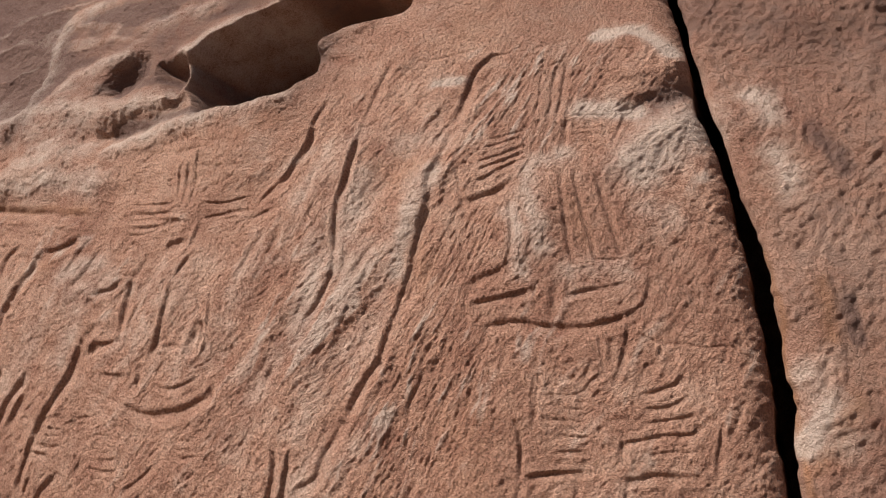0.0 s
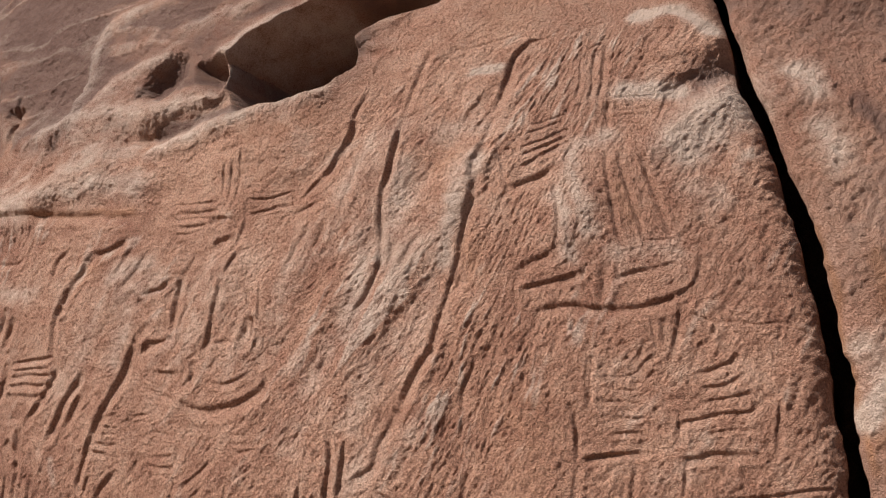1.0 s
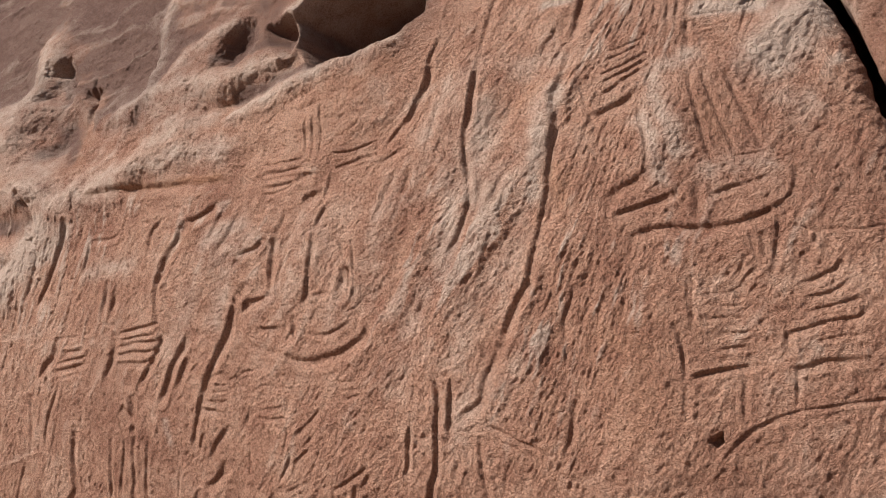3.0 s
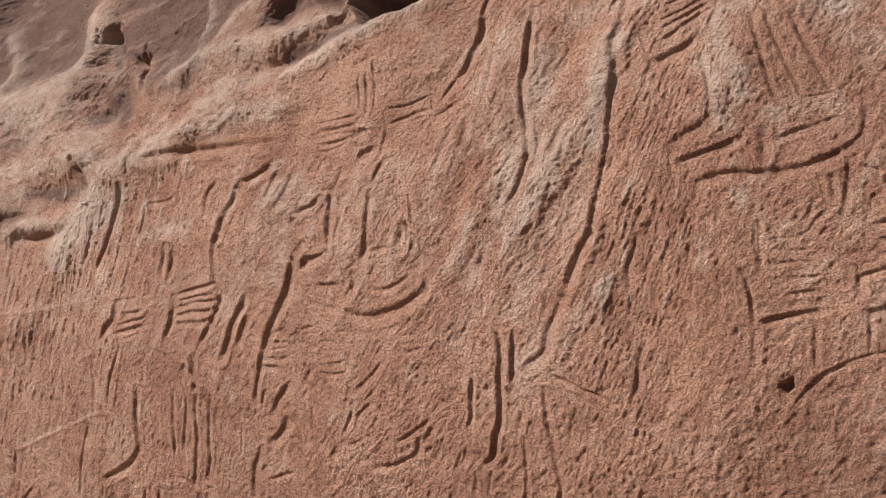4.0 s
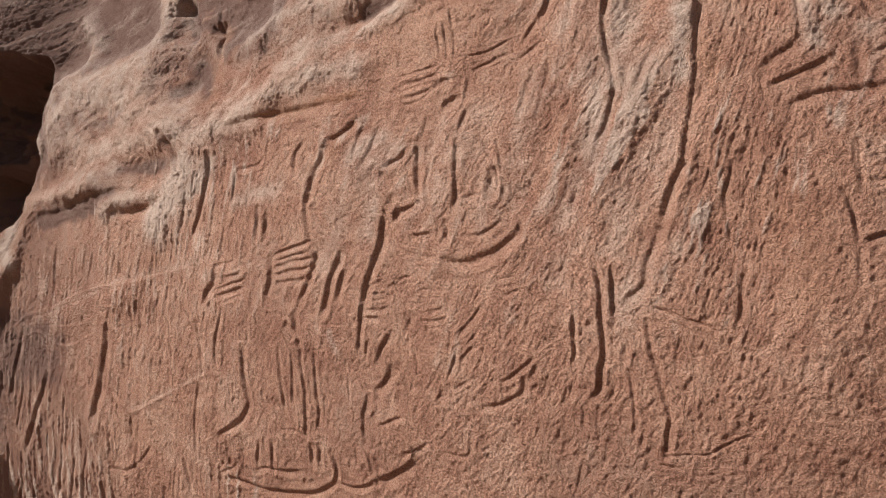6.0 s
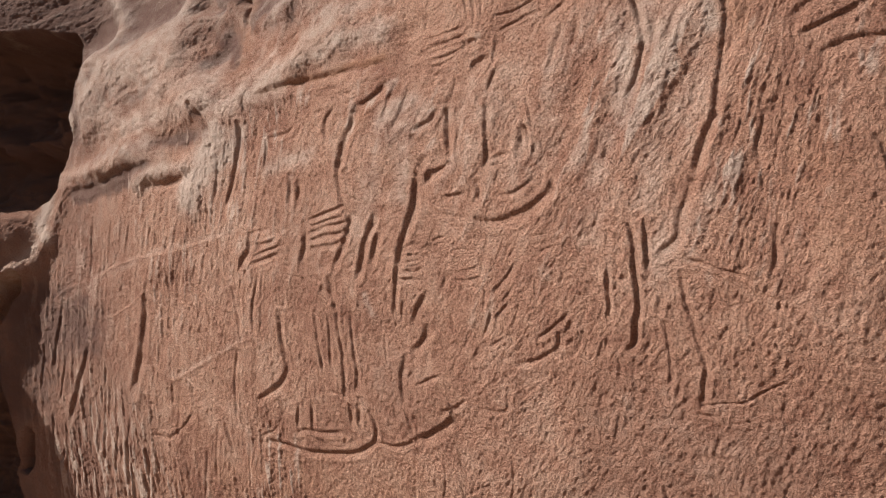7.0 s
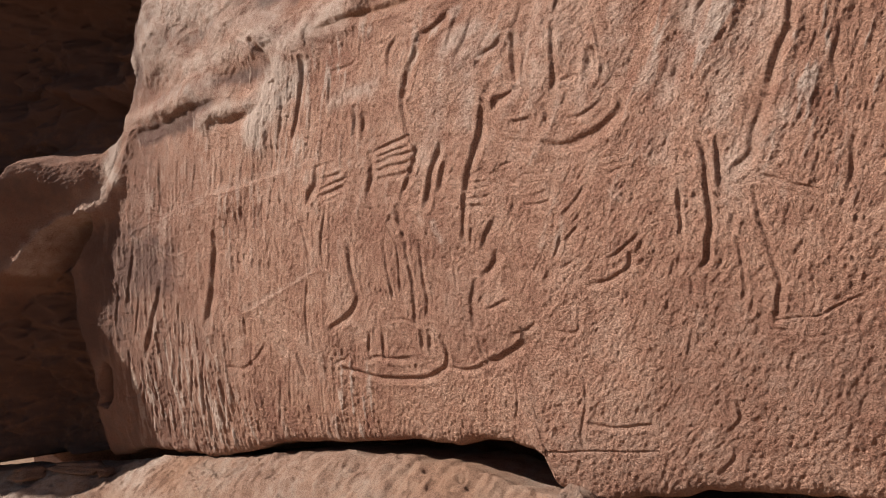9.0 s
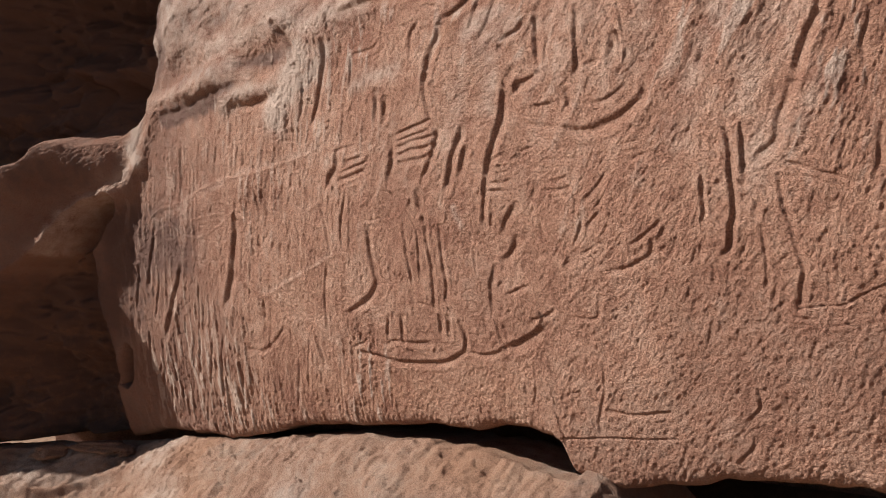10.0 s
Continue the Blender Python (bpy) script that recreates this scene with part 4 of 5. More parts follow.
cut(ROBE, 0.016, 0.0057, (0.983, 1.532), (0.981, 1.451), (0.983, 1.361))
cut(ROBE, 0.031, 0.0131, (-0.900, 1.477), (-0.925, 1.409), (-0.958, 1.339), (-0.977, 1.262), (-0.996, 1.188))
cut(ROBE, 0.027, 0.0091, (-0.856, 1.391), (-0.883, 1.335), (-0.900, 1.255))
cut(ROBE, 0.016, 0.0056, (0.353, 1.297), (0.363, 1.211), (0.368, 1.142))
cut(ROBE, 0.016, 0.0053, (0.347, 1.022), (0.328, 0.959))
cut(ROBE, 0.020, 0.0076, (0.415, 1.524), (0.448, 1.441), (0.468, 1.313), (0.485, 1.187), (0.475, 1.099), (0.477, 1.034), (0.451, 1.003))
cut(ROBE, 0.019, 0.0065, (0.339, 1.460), (0.342, 1.401))
cut(ROBE, 0.014, 0.0047, (0.434, 1.422), (0.448, 1.350))
cut(ROBE, 0.014, 0.0047, (0.492, 1.512), (0.504, 1.427), (0.521, 1.322))
cut(ROBE, 0.023, 0.0087, (0.309, 1.792), (0.288, 1.740))
cut(ROBE, 0.016, 0.0049, (0.809, 1.801), (0.824, 1.866), (0.833, 1.919))
cut(ROBE, 0.016, 0.0047, (0.588, 1.678), (0.609, 1.608))
cut(ROBE, 0.027, 0.0100, (-2.016, 1.031), (-1.975, 0.920), (-1.942, 0.808), (-1.933, 0.737))
cut(ROBE, 0.023, 0.0070, (-1.758, 1.133), (-1.818, 0.933), (-1.808, 0.799))
cut(ROBE, 0.024, 0.0074, (-2.236, 0.906), (-2.218, 0.792))
cut(ROBE, 0.016, 0.0049, (-2.303, 1.065), (-2.235, 0.934))
cut(ROBE, 0.023, 0.0066, (-1.976, 0.690), (-2.015, 0.517), (-2.030, 0.310))
cut(ROBE, 0.030, 0.0091, (-2.149, 0.225), (-2.117, 0.074))
cut(ROBE, 0.028, 0.0072, (-1.894, 1.246), (-1.943, 1.132))
cut(ROBE, 0.017, 0.0063, (0.357, 1.331), (0.354, 1.242), (0.369, 1.176), (0.364, 1.126))
cut(ROBE, 0.017, 0.0062, (0.368, 1.045), (0.354, 0.975))
cut(ROBE, 0.017, 0.0061, (0.415, 0.958), (0.421, 0.882))
cut(ROBE, 0.021, 0.0081, (0.432, 1.490), (0.459, 1.421), (0.470, 1.313), (0.476, 1.225), (0.485, 1.182), (0.474, 1.115), (0.472, 1.048), (0.458, 1.009))
cut(ROBE, 0.014, 0.0052, (0.478, 0.965), (0.480, 0.886))
cut(ROBE, 0.017, 0.0062, (0.499, 1.524), (0.508, 1.423), (0.520, 1.333))
cut(ROBE, 0.020, 0.0074, (0.575, 1.220), (0.567, 1.170))
cut(ROBE, 0.016, 0.0058, (0.593, 1.125), (0.611, 1.040), (0.620, 0.954), (0.618, 0.892))
cut(ROBE, 0.014, 0.0050, (0.660, 0.897), (0.647, 0.842))
cut(ROBE, 0.021, 0.0091, (0.652, 1.324), (0.666, 1.236), (0.685, 1.174), (0.709, 1.112), (0.737, 1.029), (0.755, 0.967), (0.754, 0.902), (0.744, 0.830))
# bowl plume
cut(BOWL_PLUME, 0.014, 0.0063, (-0.485, 2.544), (-0.468, 2.475), (-0.446, 2.400))
cut(BOWL_PLUME, 0.014, 0.0063, (-0.444, 2.556), (-0.426, 2.474), (-0.400, 2.372))
cut(BOWL_PLUME, 0.014, 0.0063, (-0.416, 2.609), (-0.394, 2.527), (-0.359, 2.393))
# bowl arm
cut(BOWL_ARM, 0.014, 0.0063, (-0.652, 2.317), (-0.597, 2.324), (-0.519, 2.342), (-0.454, 2.363))
cut(BOWL_ARM, 0.018, 0.0078, (-0.640, 2.276), (-0.537, 2.289), (-0.447, 2.315))
cut(BOWL_ARM, 0.014, 0.0062, (-0.642, 2.247), (-0.547, 2.265), (-0.468, 2.275))
cut(BOWL_ARM, 0.018, 0.0077, (-0.623, 2.217), (-0.521, 2.231), (-0.446, 2.254))
cut(BOWL_ARM, 0.017, 0.0076, (-0.622, 2.188), (-0.560, 2.193), (-0.500, 2.215), (-0.457, 2.236))
cut(BOWL_ARM, 0.009, -0.0016, (-0.664, 2.285), (-0.633, 2.185))
# bowl comb
cut(BOWL_COMB, 0.016, 0.0072, (-0.294, 2.391), (-0.211, 2.403), (-0.145, 2.428), (-0.100, 2.452))
cut(BOWL_COMB, 0.010, 0.0043, (-0.291, 2.366), (-0.207, 2.386), (-0.153, 2.403))
cut(BOWL_COMB, 0.016, 0.0071, (-0.269, 2.321), (-0.210, 2.344), (-0.146, 2.376), (-0.079, 2.393))
cut(BOWL_COMB, 0.013, 0.0047, (-0.236, 2.307), (-0.177, 2.332), (-0.112, 2.357))
cut(BOWL_COMB, 0.013, 0.0046, (-0.088, 2.453), (-0.063, 2.377))
cut(BOWL_COMB, 0.016, 0.0051, (-0.303, 2.379), (-0.279, 2.301))
# bowl figure
cut(BOWL_FIGURE, 0.034, 0.0178, (-0.432, 2.275), (-0.402, 2.270))
cut(BOWL_FIGURE, 0.030, 0.0155, (-0.366, 2.180), (-0.322, 2.203))
cut(BOWL_FIGURE, 0.017, 0.0063, (-0.414, 2.288), (-0.318, 2.298))
cut(BOWL_FIGURE, 0.020, 0.0073, (-0.273, 2.287), (-0.271, 2.223), (-0.274, 2.172))
cut(BOWL_FIGURE, 0.012, -0.0022, (-0.445, 2.244), (-0.410, 2.172))
cut(BOWL_FIGURE, 0.019, 0.0080, (-0.246, 2.155), (-0.257, 2.114), (-0.268, 2.059))
cut(BOWL_FIGURE, 0.009, -0.0020, (-0.160, 2.135), (-0.130, 2.079), (-0.091, 2.019))
cut(BOWL_FIGURE, 0.022, 0.0090, (-0.276, 2.008), (-0.269, 1.934), (-0.265, 1.860), (-0.259, 1.786), (-0.259, 1.725))
cut(BOWL_FIGURE, 0.024, 0.0101, (-0.552, 1.973), (-0.592, 1.932), (-0.653, 1.904), (-0.693, 1.884))
cut(BOWL_FIGURE, 0.026, 0.0113, (-0.497, 1.974), (-0.485, 1.897), (-0.475, 1.822), (-0.462, 1.747))
cut(BOWL_FIGURE, 0.029, 0.0120, (-0.460, 1.742), (-0.508, 1.706), (-0.570, 1.683))
cut(BOWL_FIGURE, 0.031, 0.0161, (-0.686, 1.856), (-0.665, 1.841))
cut(BOWL_FIGURE, 0.030, 0.0125, (-0.609, 1.757), (-0.640, 1.712))
cut(BOWL_FIGURE, 0.015, 0.0055, (-0.144, 1.994), (-0.105, 1.930))
cut(BOWL_FIGURE, 0.038, 0.0199, (-0.088, 1.872), (-0.085, 1.831), (-0.090, 1.795))
cut(BOWL_FIGURE, 0.017, 0.0075, (-0.081, 2.004), (-0.054, 1.945), (-0.032, 1.874), (-0.018, 1.804), (-0.020, 1.768))
cut(BOWL_FIGURE, 0.017, 0.0064, (-0.083, 1.919), (-0.055, 1.849), (-0.032, 1.760))
cut(BOWL_FIGURE, 0.016, 0.0042, (-0.416, 1.941), (-0.421, 1.877), (-0.421, 1.789))
cut(BOWL_FIGURE, 0.018, 0.0055, (-0.225, 1.760), (-0.164, 1.782))
# bowl base
cut(BOWL_BASE, 0.036, 0.0140, (0.067, 1.689), (0.072, 1.643), (0.045, 1.605), (-0.003, 1.566), (-0.053, 1.532), (-0.106, 1.508), (-0.161, 1.490), (-0.219, 1.484), (-0.280, 1.489))
cut(BOWL_BASE, 0.019, 0.0049, (-0.282, 1.493), (-0.359, 1.497), (-0.439, 1.501), (-0.524, 1.523), (-0.578, 1.563), (-0.610, 1.624), (-0.569, 1.673))
cut(BOWL_BASE, 0.027, 0.0117, (-0.299, 1.648), (-0.284, 1.600), (-0.303, 1.567))
cut(BOWL_BASE, 0.011, -0.0024, (-0.373, 1.733), (-0.351, 1.636), (-0.341, 1.527))
cut(BOWL_BASE, 0.021, 0.0079, (-0.481, 1.581), (-0.377, 1.600))
cut(BOWL_BASE, 0.020, 0.0074, (-0.195, 1.597), (-0.124, 1.609), (-0.059, 1.641), (-0.017, 1.673))
cut(BOWL_BASE, 0.010, -0.0011, (-0.219, 1.725), (-0.079, 1.745), (0.021, 1.734), (0.080, 1.702))
# cloak bowl
cut(CLOAK_BOWL, 0.033, 0.0142, (-0.647, 1.682), (-0.651, 1.617), (-0.655, 1.565), (-0.670, 1.500), (-0.691, 1.421), (-0.713, 1.341), (-0.733, 1.236))
cut(CLOAK_BOWL, 0.025, 0.0090, (-0.734, 1.237), (-0.745, 1.133), (-0.754, 1.029))
# standing
cut(STANDING, 0.036, 0.0141, (-0.889, 2.123), (-0.949, 2.073), (-1.014, 2.033), (-1.058, 2.010))
cut(STANDING, 0.035, 0.0140, (-1.074, 1.981), (-1.089, 1.925), (-1.122, 1.868), (-1.139, 1.812), (-1.153, 1.742))
cut(STANDING, 0.027, 0.0111, (-1.154, 1.743), (-1.153, 1.674), (-1.131, 1.593), (-1.101, 1.513))
cut(STANDING, 0.025, 0.0094, (-1.229, 2.012), (-1.277, 1.963), (-1.281, 1.906), (-1.267, 1.858))
cut(STANDING, 0.022, 0.0086, (-1.740, 1.879), (-1.635, 1.895), (-1.570, 1.912), (-1.541, 1.936))
cut(STANDING, 0.026, 0.0098, (-1.773, 1.859), (-1.773, 1.799), (-1.773, 1.717))
cut(STANDING, 0.031, 0.0127, (-2.024, 1.975), (-2.021, 1.897), (-2.031, 1.802), (-2.053, 1.708), (-2.073, 1.598), (-2.099, 1.503))
cut(STANDING, 0.026, 0.0082, (-1.624, 1.752), (-1.620, 1.687))
cut(STANDING, 0.034, 0.0149, (-1.531, 1.671), (-1.519, 1.605), (-1.517, 1.542))
cut(STANDING, 0.033, 0.0146, (-1.446, 1.639), (-1.449, 1.596), (-1.449, 1.544))
cut(STANDING, 0.013, -0.0023, (-1.614, 1.696), (-1.533, 1.703), (-1.458, 1.693))
cut(STANDING, 0.013, -0.0023, (-1.557, 1.507), (-1.500, 1.538), (-1.438, 1.523))
cut(STANDING, 0.035, 0.0131, (-1.397, 1.430), (-1.389, 1.346), (-1.409, 1.259), (-1.412, 1.203))
cut(STANDING, 0.029, 0.0119, (-1.085, 1.510), (-1.062, 1.476), (-1.067, 1.422), (-1.090, 1.352), (-1.120, 1.294), (-1.150, 1.231))
cut(STANDING, 0.031, 0.0121, (-1.590, 0.950), (-1.580, 0.826), (-1.560, 0.735), (-1.551, 0.641), (-1.619, 0.553), (-1.725, 0.489), (-1.808, 0.438))
cut(STANDING, 0.036, 0.0185, (-1.245, 1.100), (-1.216, 1.078))
cut(STANDING, 0.029, 0.0125, (-1.193, 1.163), (-1.170, 1.086), (-1.140, 0.987))
cut(STANDING, 0.022, 0.0093, (-1.141, 0.988), (-1.119, 0.874), (-1.102, 0.759), (-1.101, 0.671), (-1.110, 0.574))
cut(STANDING, 0.019, 0.0071, (-1.256, 1.052), (-1.205, 0.968), (-1.192, 0.837), (-1.192, 0.719))
cut(STANDING, 0.023, 0.0088, (-1.310, 0.974), (-1.293, 0.887), (-1.271, 0.769), (-1.258, 0.674))
cut(STANDING, 0.021, 0.0081, (-1.041, 0.996), (-1.034, 0.882), (-1.016, 0.740), (-1.018, 0.617))
cut(STANDING, 0.015, 0.0057, (-1.223, 0.580), (-1.124, 0.570))
cut(STANDING, 0.023, 0.0090, (-1.478, 0.464), (-1.496, 0.342))
cut(STANDING, 0.022, 0.0087, (-1.371, 0.486), (-1.375, 0.334))
cut(STANDING, 0.024, 0.0103, (-1.075, 0.525), (-1.074, 0.429))
cut(STANDING, 0.024, 0.0101, (-1.014, 0.535), (-1.017, 0.439))
cut(STANDING, 0.027, 0.0120, (-1.774, 0.209), (-1.578, 0.219), (-1.439, 0.219), (-1.260, 0.237), (-1.086, 0.280), (-0.980, 0.330), (-0.923, 0.376), (-0.910, 0.462), (-0.931, 0.517))
cut(STANDING, 0.022, 0.0081, (-1.516, 0.303), (-1.420, 0.336), (-1.286, 0.347), (-1.168, 0.374))
cut(STANDING, 0.017, -0.0031, (-1.842, 0.807), (-1.848, 0.610), (-1.868, 0.408), (-1.879, 0.264))
cut(STANDING, 0.020, 0.0063, (-1.823, 0.222), (-1.659, 0.305))
cut(STANDING, 0.022, 0.0090, (-0.885, 0.378), (-0.804, 0.372), (-0.711, 0.395), (-0.647, 0.429))
cut(STANDING, 0.022, 0.0084, (-0.678, 0.558), (-0.657, 0.476), (-0.639, 0.437))
cut(STANDING, 0.033, 0.0121, (-0.625, 0.434), (-0.528, 0.490), (-0.458, 0.535), (-0.400, 0.587))
cut(STANDING, 0.027, 0.0109, (-0.634, 0.535), (-0.622, 0.518))
cut(STANDING, 0.018, 0.0066, (-0.466, 0.602), (-0.390, 0.635), (-0.335, 0.672))
cut(STANDING, 0.017, 0.0051, (-0.266, 0.648), (-0.191, 0.652), (-0.115, 0.671), (-0.106, 0.768))
cut(STANDING, 0.019, 0.0068, (-0.606, 0.705), (-0.530, 0.742), (-0.470, 0.769))
cut(STANDING, 0.016, 0.0048, (-0.483, 0.703), (-0.458, 0.674))
cut(STANDING, 0.016, 0.0044, (-0.405, 0.787), (-0.377, 0.869))
cut(STANDING, 0.012, -0.0021, (-0.834, 1.031), (-0.802, 0.909), (-0.787, 0.772))
cut(STANDING, 0.014, 0.0044, (-0.814, 0.905), (-0.798, 0.789))
cut(STANDING, 0.025, 0.0092, (-0.688, 0.833), (-0.708, 0.720), (-0.699, 0.595))
cut(STANDING, 0.022, 0.0068, (-0.761, 0.587), (-0.754, 0.503))
# standing comb
cut(STANDING_COMB, 0.019, 0.0090, (-1.347, 1.453), (-1.239, 1.483), (-1.105, 1.525))
cut(STANDING_COMB, 0.015, 0.0060, (-1.322, 1.418), (-1.191, 1.455), (-1.114, 1.474))
cut(STANDING_COMB, 0.019, 0.0080, (-1.358, 1.378), (-1.226, 1.419), (-1.070, 1.453))
cut(STANDING_COMB, 0.019, 0.0079, (-1.347, 1.345), (-1.197, 1.378), (-1.080, 1.404))
cut(STANDING_COMB, 0.019, 0.0073, (-1.331, 1.305), (-1.188, 1.329), (-1.103, 1.353))
# standing arm
cut(STANDING_ARM, 0.021, 0.0084, (-1.776, 1.298), (-1.697, 1.315), (-1.629, 1.337))
cut(STANDING_ARM, 0.017, 0.0067, (-1.805, 1.240), (-1.689, 1.273), (-1.599, 1.298))
cut(STANDING_ARM, 0.025, 0.0100, (-1.821, 1.197), (-1.703, 1.226), (-1.592, 1.268))
cut(STANDING_ARM, 0.016, 0.0059, (-1.734, 1.175), (-1.608, 1.222))
cut(STANDING_ARM, 0.017, 0.0049, (-1.855, 1.360), (-1.783, 1.376), (-1.689, 1.391))
cut(STANDING_ARM, 0.035, 0.0118, (-1.850, 1.342), (-1.859, 1.266), (-1.917, 1.200))
# small comb
cut(SMALL_COMB, 0.022, 0.0075, (-0.703, 1.337), (-0.630, 1.361))
cut(SMALL_COMB, 0.009, 0.0031, (-0.699, 1.304), (-0.601, 1.316))
cut(SMALL_COMB, 0.009, 0.0031, (-0.705, 1.270), (-0.597, 1.289))
cut(SMALL_COMB, 0.016, 0.0061, (-0.705, 1.230), (-0.630, 1.236), (-0.584, 1.252))
cut(SMALL_COMB, 0.022, 0.0078, (-0.745, 1.191), (-0.675, 1.195), (-0.616, 1.193))
cut(SMALL_COMB, 0.015, 0.0052, (-0.584, 1.345), (-0.518, 1.390), (-0.465, 1.407))
cut(SMALL_COMB, 0.012, 0.0041, (-0.562, 1.344), (-0.500, 1.371), (-0.457, 1.389))
cut(SMALL_COMB, 0.011, 0.0039, (-0.415, 1.345), (-0.323, 1.361), (-0.224, 1.364))
cut(SMALL_COMB, 0.009, 0.0030, (-0.389, 1.316), (-0.288, 1.329))
cut(SMALL_COMB, 0.014, 0.0056, (-0.391, 1.251), (-0.325, 1.265), (-0.275, 1.282))
cut(SMALL_COMB, 0.014, 0.0056, (-0.399, 1.215), (-0.334, 1.215), (-0.254, 1.236))
cut(SMALL_COMB, 0.020, 0.0066, (-0.255, 1.317), (-0.242, 1.266))
cut(SMALL_COMB, 0.013, 0.0044, (-0.003, 1.429), (0.061, 1.443))
cut(SMALL_COMB, 0.010, 0.0035, (0.007, 1.395), (0.070, 1.412))
cut(SMALL_COMB, 0.015, 0.0057, (0.031, 1.367), (0.105, 1.393))
# small
cut(SMALL, 0.024, 0.0088, (-0.452, 1.231), (-0.467, 1.170))
cut(SMALL, 0.027, 0.0102, (-0.559, 1.140), (-0.594, 1.100), (-0.623, 1.050), (-0.638, 0.997))
cut(SMALL, 0.015, 0.0043, (-0.691, 1.092), (-0.714, 1.012))
cut(SMALL, 0.032, 0.0127, (-0.557, 0.979), (-0.585, 0.917), (-0.639, 0.861))
cut(SMALL, 0.023, 0.0077, (-0.427, 1.082), (-0.413, 1.036), (-0.398, 0.984))
cut(SMALL, 0.016, 0.0057, (-0.189, 1.098), (-0.201, 1.037), (-0.226, 0.982))
cut(SMALL, 0.011, 0.0037, (-0.227, 0.983), (-0.280, 1.007), (-0.336, 1.037))
cut(SMALL, 0.027, 0.0106, (-0.252, 0.913), (-0.273, 0.875))
cut(SMALL, 0.019, 0.0071, (-0.075, 1.306), (-0.114, 1.252), (-0.152, 1.211), (-0.178, 1.181))
cut(SMALL, 0.016, 0.0054, (-0.075, 1.215), (-0.122, 1.152))
cut(SMALL, 0.014, 0.0038, (-0.221, 1.194), (-0.227, 1.088))
cut(SMALL, 0.016, 0.0054, (-0.095, 1.142), (-0.158, 1.075))
cut(SMALL, 0.013, 0.0037, (-0.087, 1.011), (-0.183, 0.946))
cut(SMALL, 0.013, 0.0034, (0.027, 1.250), (0.035, 1.178))
cut(SMALL, 0.017, 0.0065, (0.195, 1.128), (0.152, 1.087), (0.091, 1.035), (0.047, 1.009))
cut(SMALL, 0.019, 0.0073, (0.211, 1.103), (0.183, 1.041))
cut(SMALL, 0.022, 0.0082, (0.153, 1.036), (0.145, 0.982), (0.087, 0.937), (0.022, 0.901), (-0.052, 0.877))
cut(SMALL, 0.015, 0.0042, (0.043, 0.994), (0.053, 0.941))
# streak
cut(STREAK, 0.021, 0.0061, (0.562, 2.377), (0.538, 2.303), (0.525, 2.241))
cut(STREAK, 0.024, 0.0061, (0.459, 2.290), (0.459, 2.198), (0.452, 2.147))
cut(STREAK, 0.022, 0.0057, (0.763, 2.317), (0.764, 2.239), (0.757, 2.158))
cut(STREAK, 0.024, 0.0063, (0.172, 2.634), (0.185, 2.508), (0.187, 2.409))
cut(STREAK, 0.027, 0.0070, (0.052, 2.311), (0.031, 2.225), (0.013, 2.127))
cut(STREAK, 0.026, 0.0060, (0.126, 2.335), (0.114, 2.214), (0.101, 2.117))
cut(STREAK, 0.029, 0.0075, (-0.738, 2.099), (-0.763, 1.991), (-0.828, 1.895))
cut(STREAK, 0.026, 0.0068, (-0.831, 2.111), (-0.859, 2.015), (-0.885, 1.947))
cut(STREAK, 0.027, 0.0062, (-0.458, 2.117), (-0.483, 2.026), (-0.537, 1.908))
cut(STREAK, 0.032, 0.0108, (-3.640, 1.378), (-3.646, 1.181), (-3.662, 0.981))
cut(STREAK, 0.040, 0.0150, (-3.706, 0.500), (-3.801, 0.314), (-3.902, 0.130), (-4.014, -0.069))
cut(STREAK, 0.028, 0.0095, (-3.464, 0.400), (-3.518, 0.148), (-3.573, -0.112), (-3.633, -0.304))
cut(STREAK, 0.024, 0.0081, (-3.714, 0.119), (-3.750, -0.152))
cut(STREAK, 0.028, 0.0095, (-3.208, 0.083), (-3.294, -0.145), (-3.364, -0.421))
cut(STREAK, 0.024, 0.0081, (-3.285, -0.394), (-3.343, -0.588))
cut(STREAK, 0.024, 0.0081, (-4.011, 0.384), (-4.115, 0.059))
cut(STREAK, 0.024, 0.0081, (-4.246, -0.085), (-4.307, -0.387))
cut(STREAK, 0.024, 0.0081, (-4.082, -0.112), (-4.128, -0.345), (-4.237, -0.607))
cut(STREAK, 0.024, 0.0081, (-4.257, 0.443), (-4.348, 0.108))
cut(STREAK, 0.028, 0.0095, (-4.355, 0.434), (-4.271, 0.311), (-4.206, 0.145))
cut(STREAK, 0.032, 0.0108, (-4.039, 0.770), (-4.114, 0.465), (-4.186, 0.276))
cut(STREAK, 0.044, 0.0165, (-4.329, 0.619), (-4.307, 0.504))
cut(STREAK, 0.020, 0.0075, (-4.383, -0.334), (-4.405, -0.459), (-4.226, -0.418), (-4.146, -0.303))
cut(STREAK, 0.024, 0.0081, (-4.076, -0.463), (-4.132, -0.678))
cut(STREAK, 0.024, 0.0068, (-3.618, 0.050), (-3.656, -0.212))
cut(STREAK, 0.024, 0.0068, (-3.371, 0.008), (-3.505, -0.355))
cut(STREAK, 0.024, 0.0068, (-4.414, 0.020), (-4.459, -0.350))
cut(STREAK, 0.024, 0.0068, (-3.016, -0.090), (-3.117, -0.441))
cut(STREAK, 0.024, 0.0068, (-3.363, 1.384), (-3.394, 1.153))
cut(STREAK, 0.020, 0.0056, (-2.587, 1.367), (-2.605, 1.249))
cut(STREAK, 0.020, 0.0056, (-3.136, 1.350), (-3.183, 1.162))
cut(STREAK, 0.020, 0.0056, (-2.923, 1.390), (-2.939, 1.209))
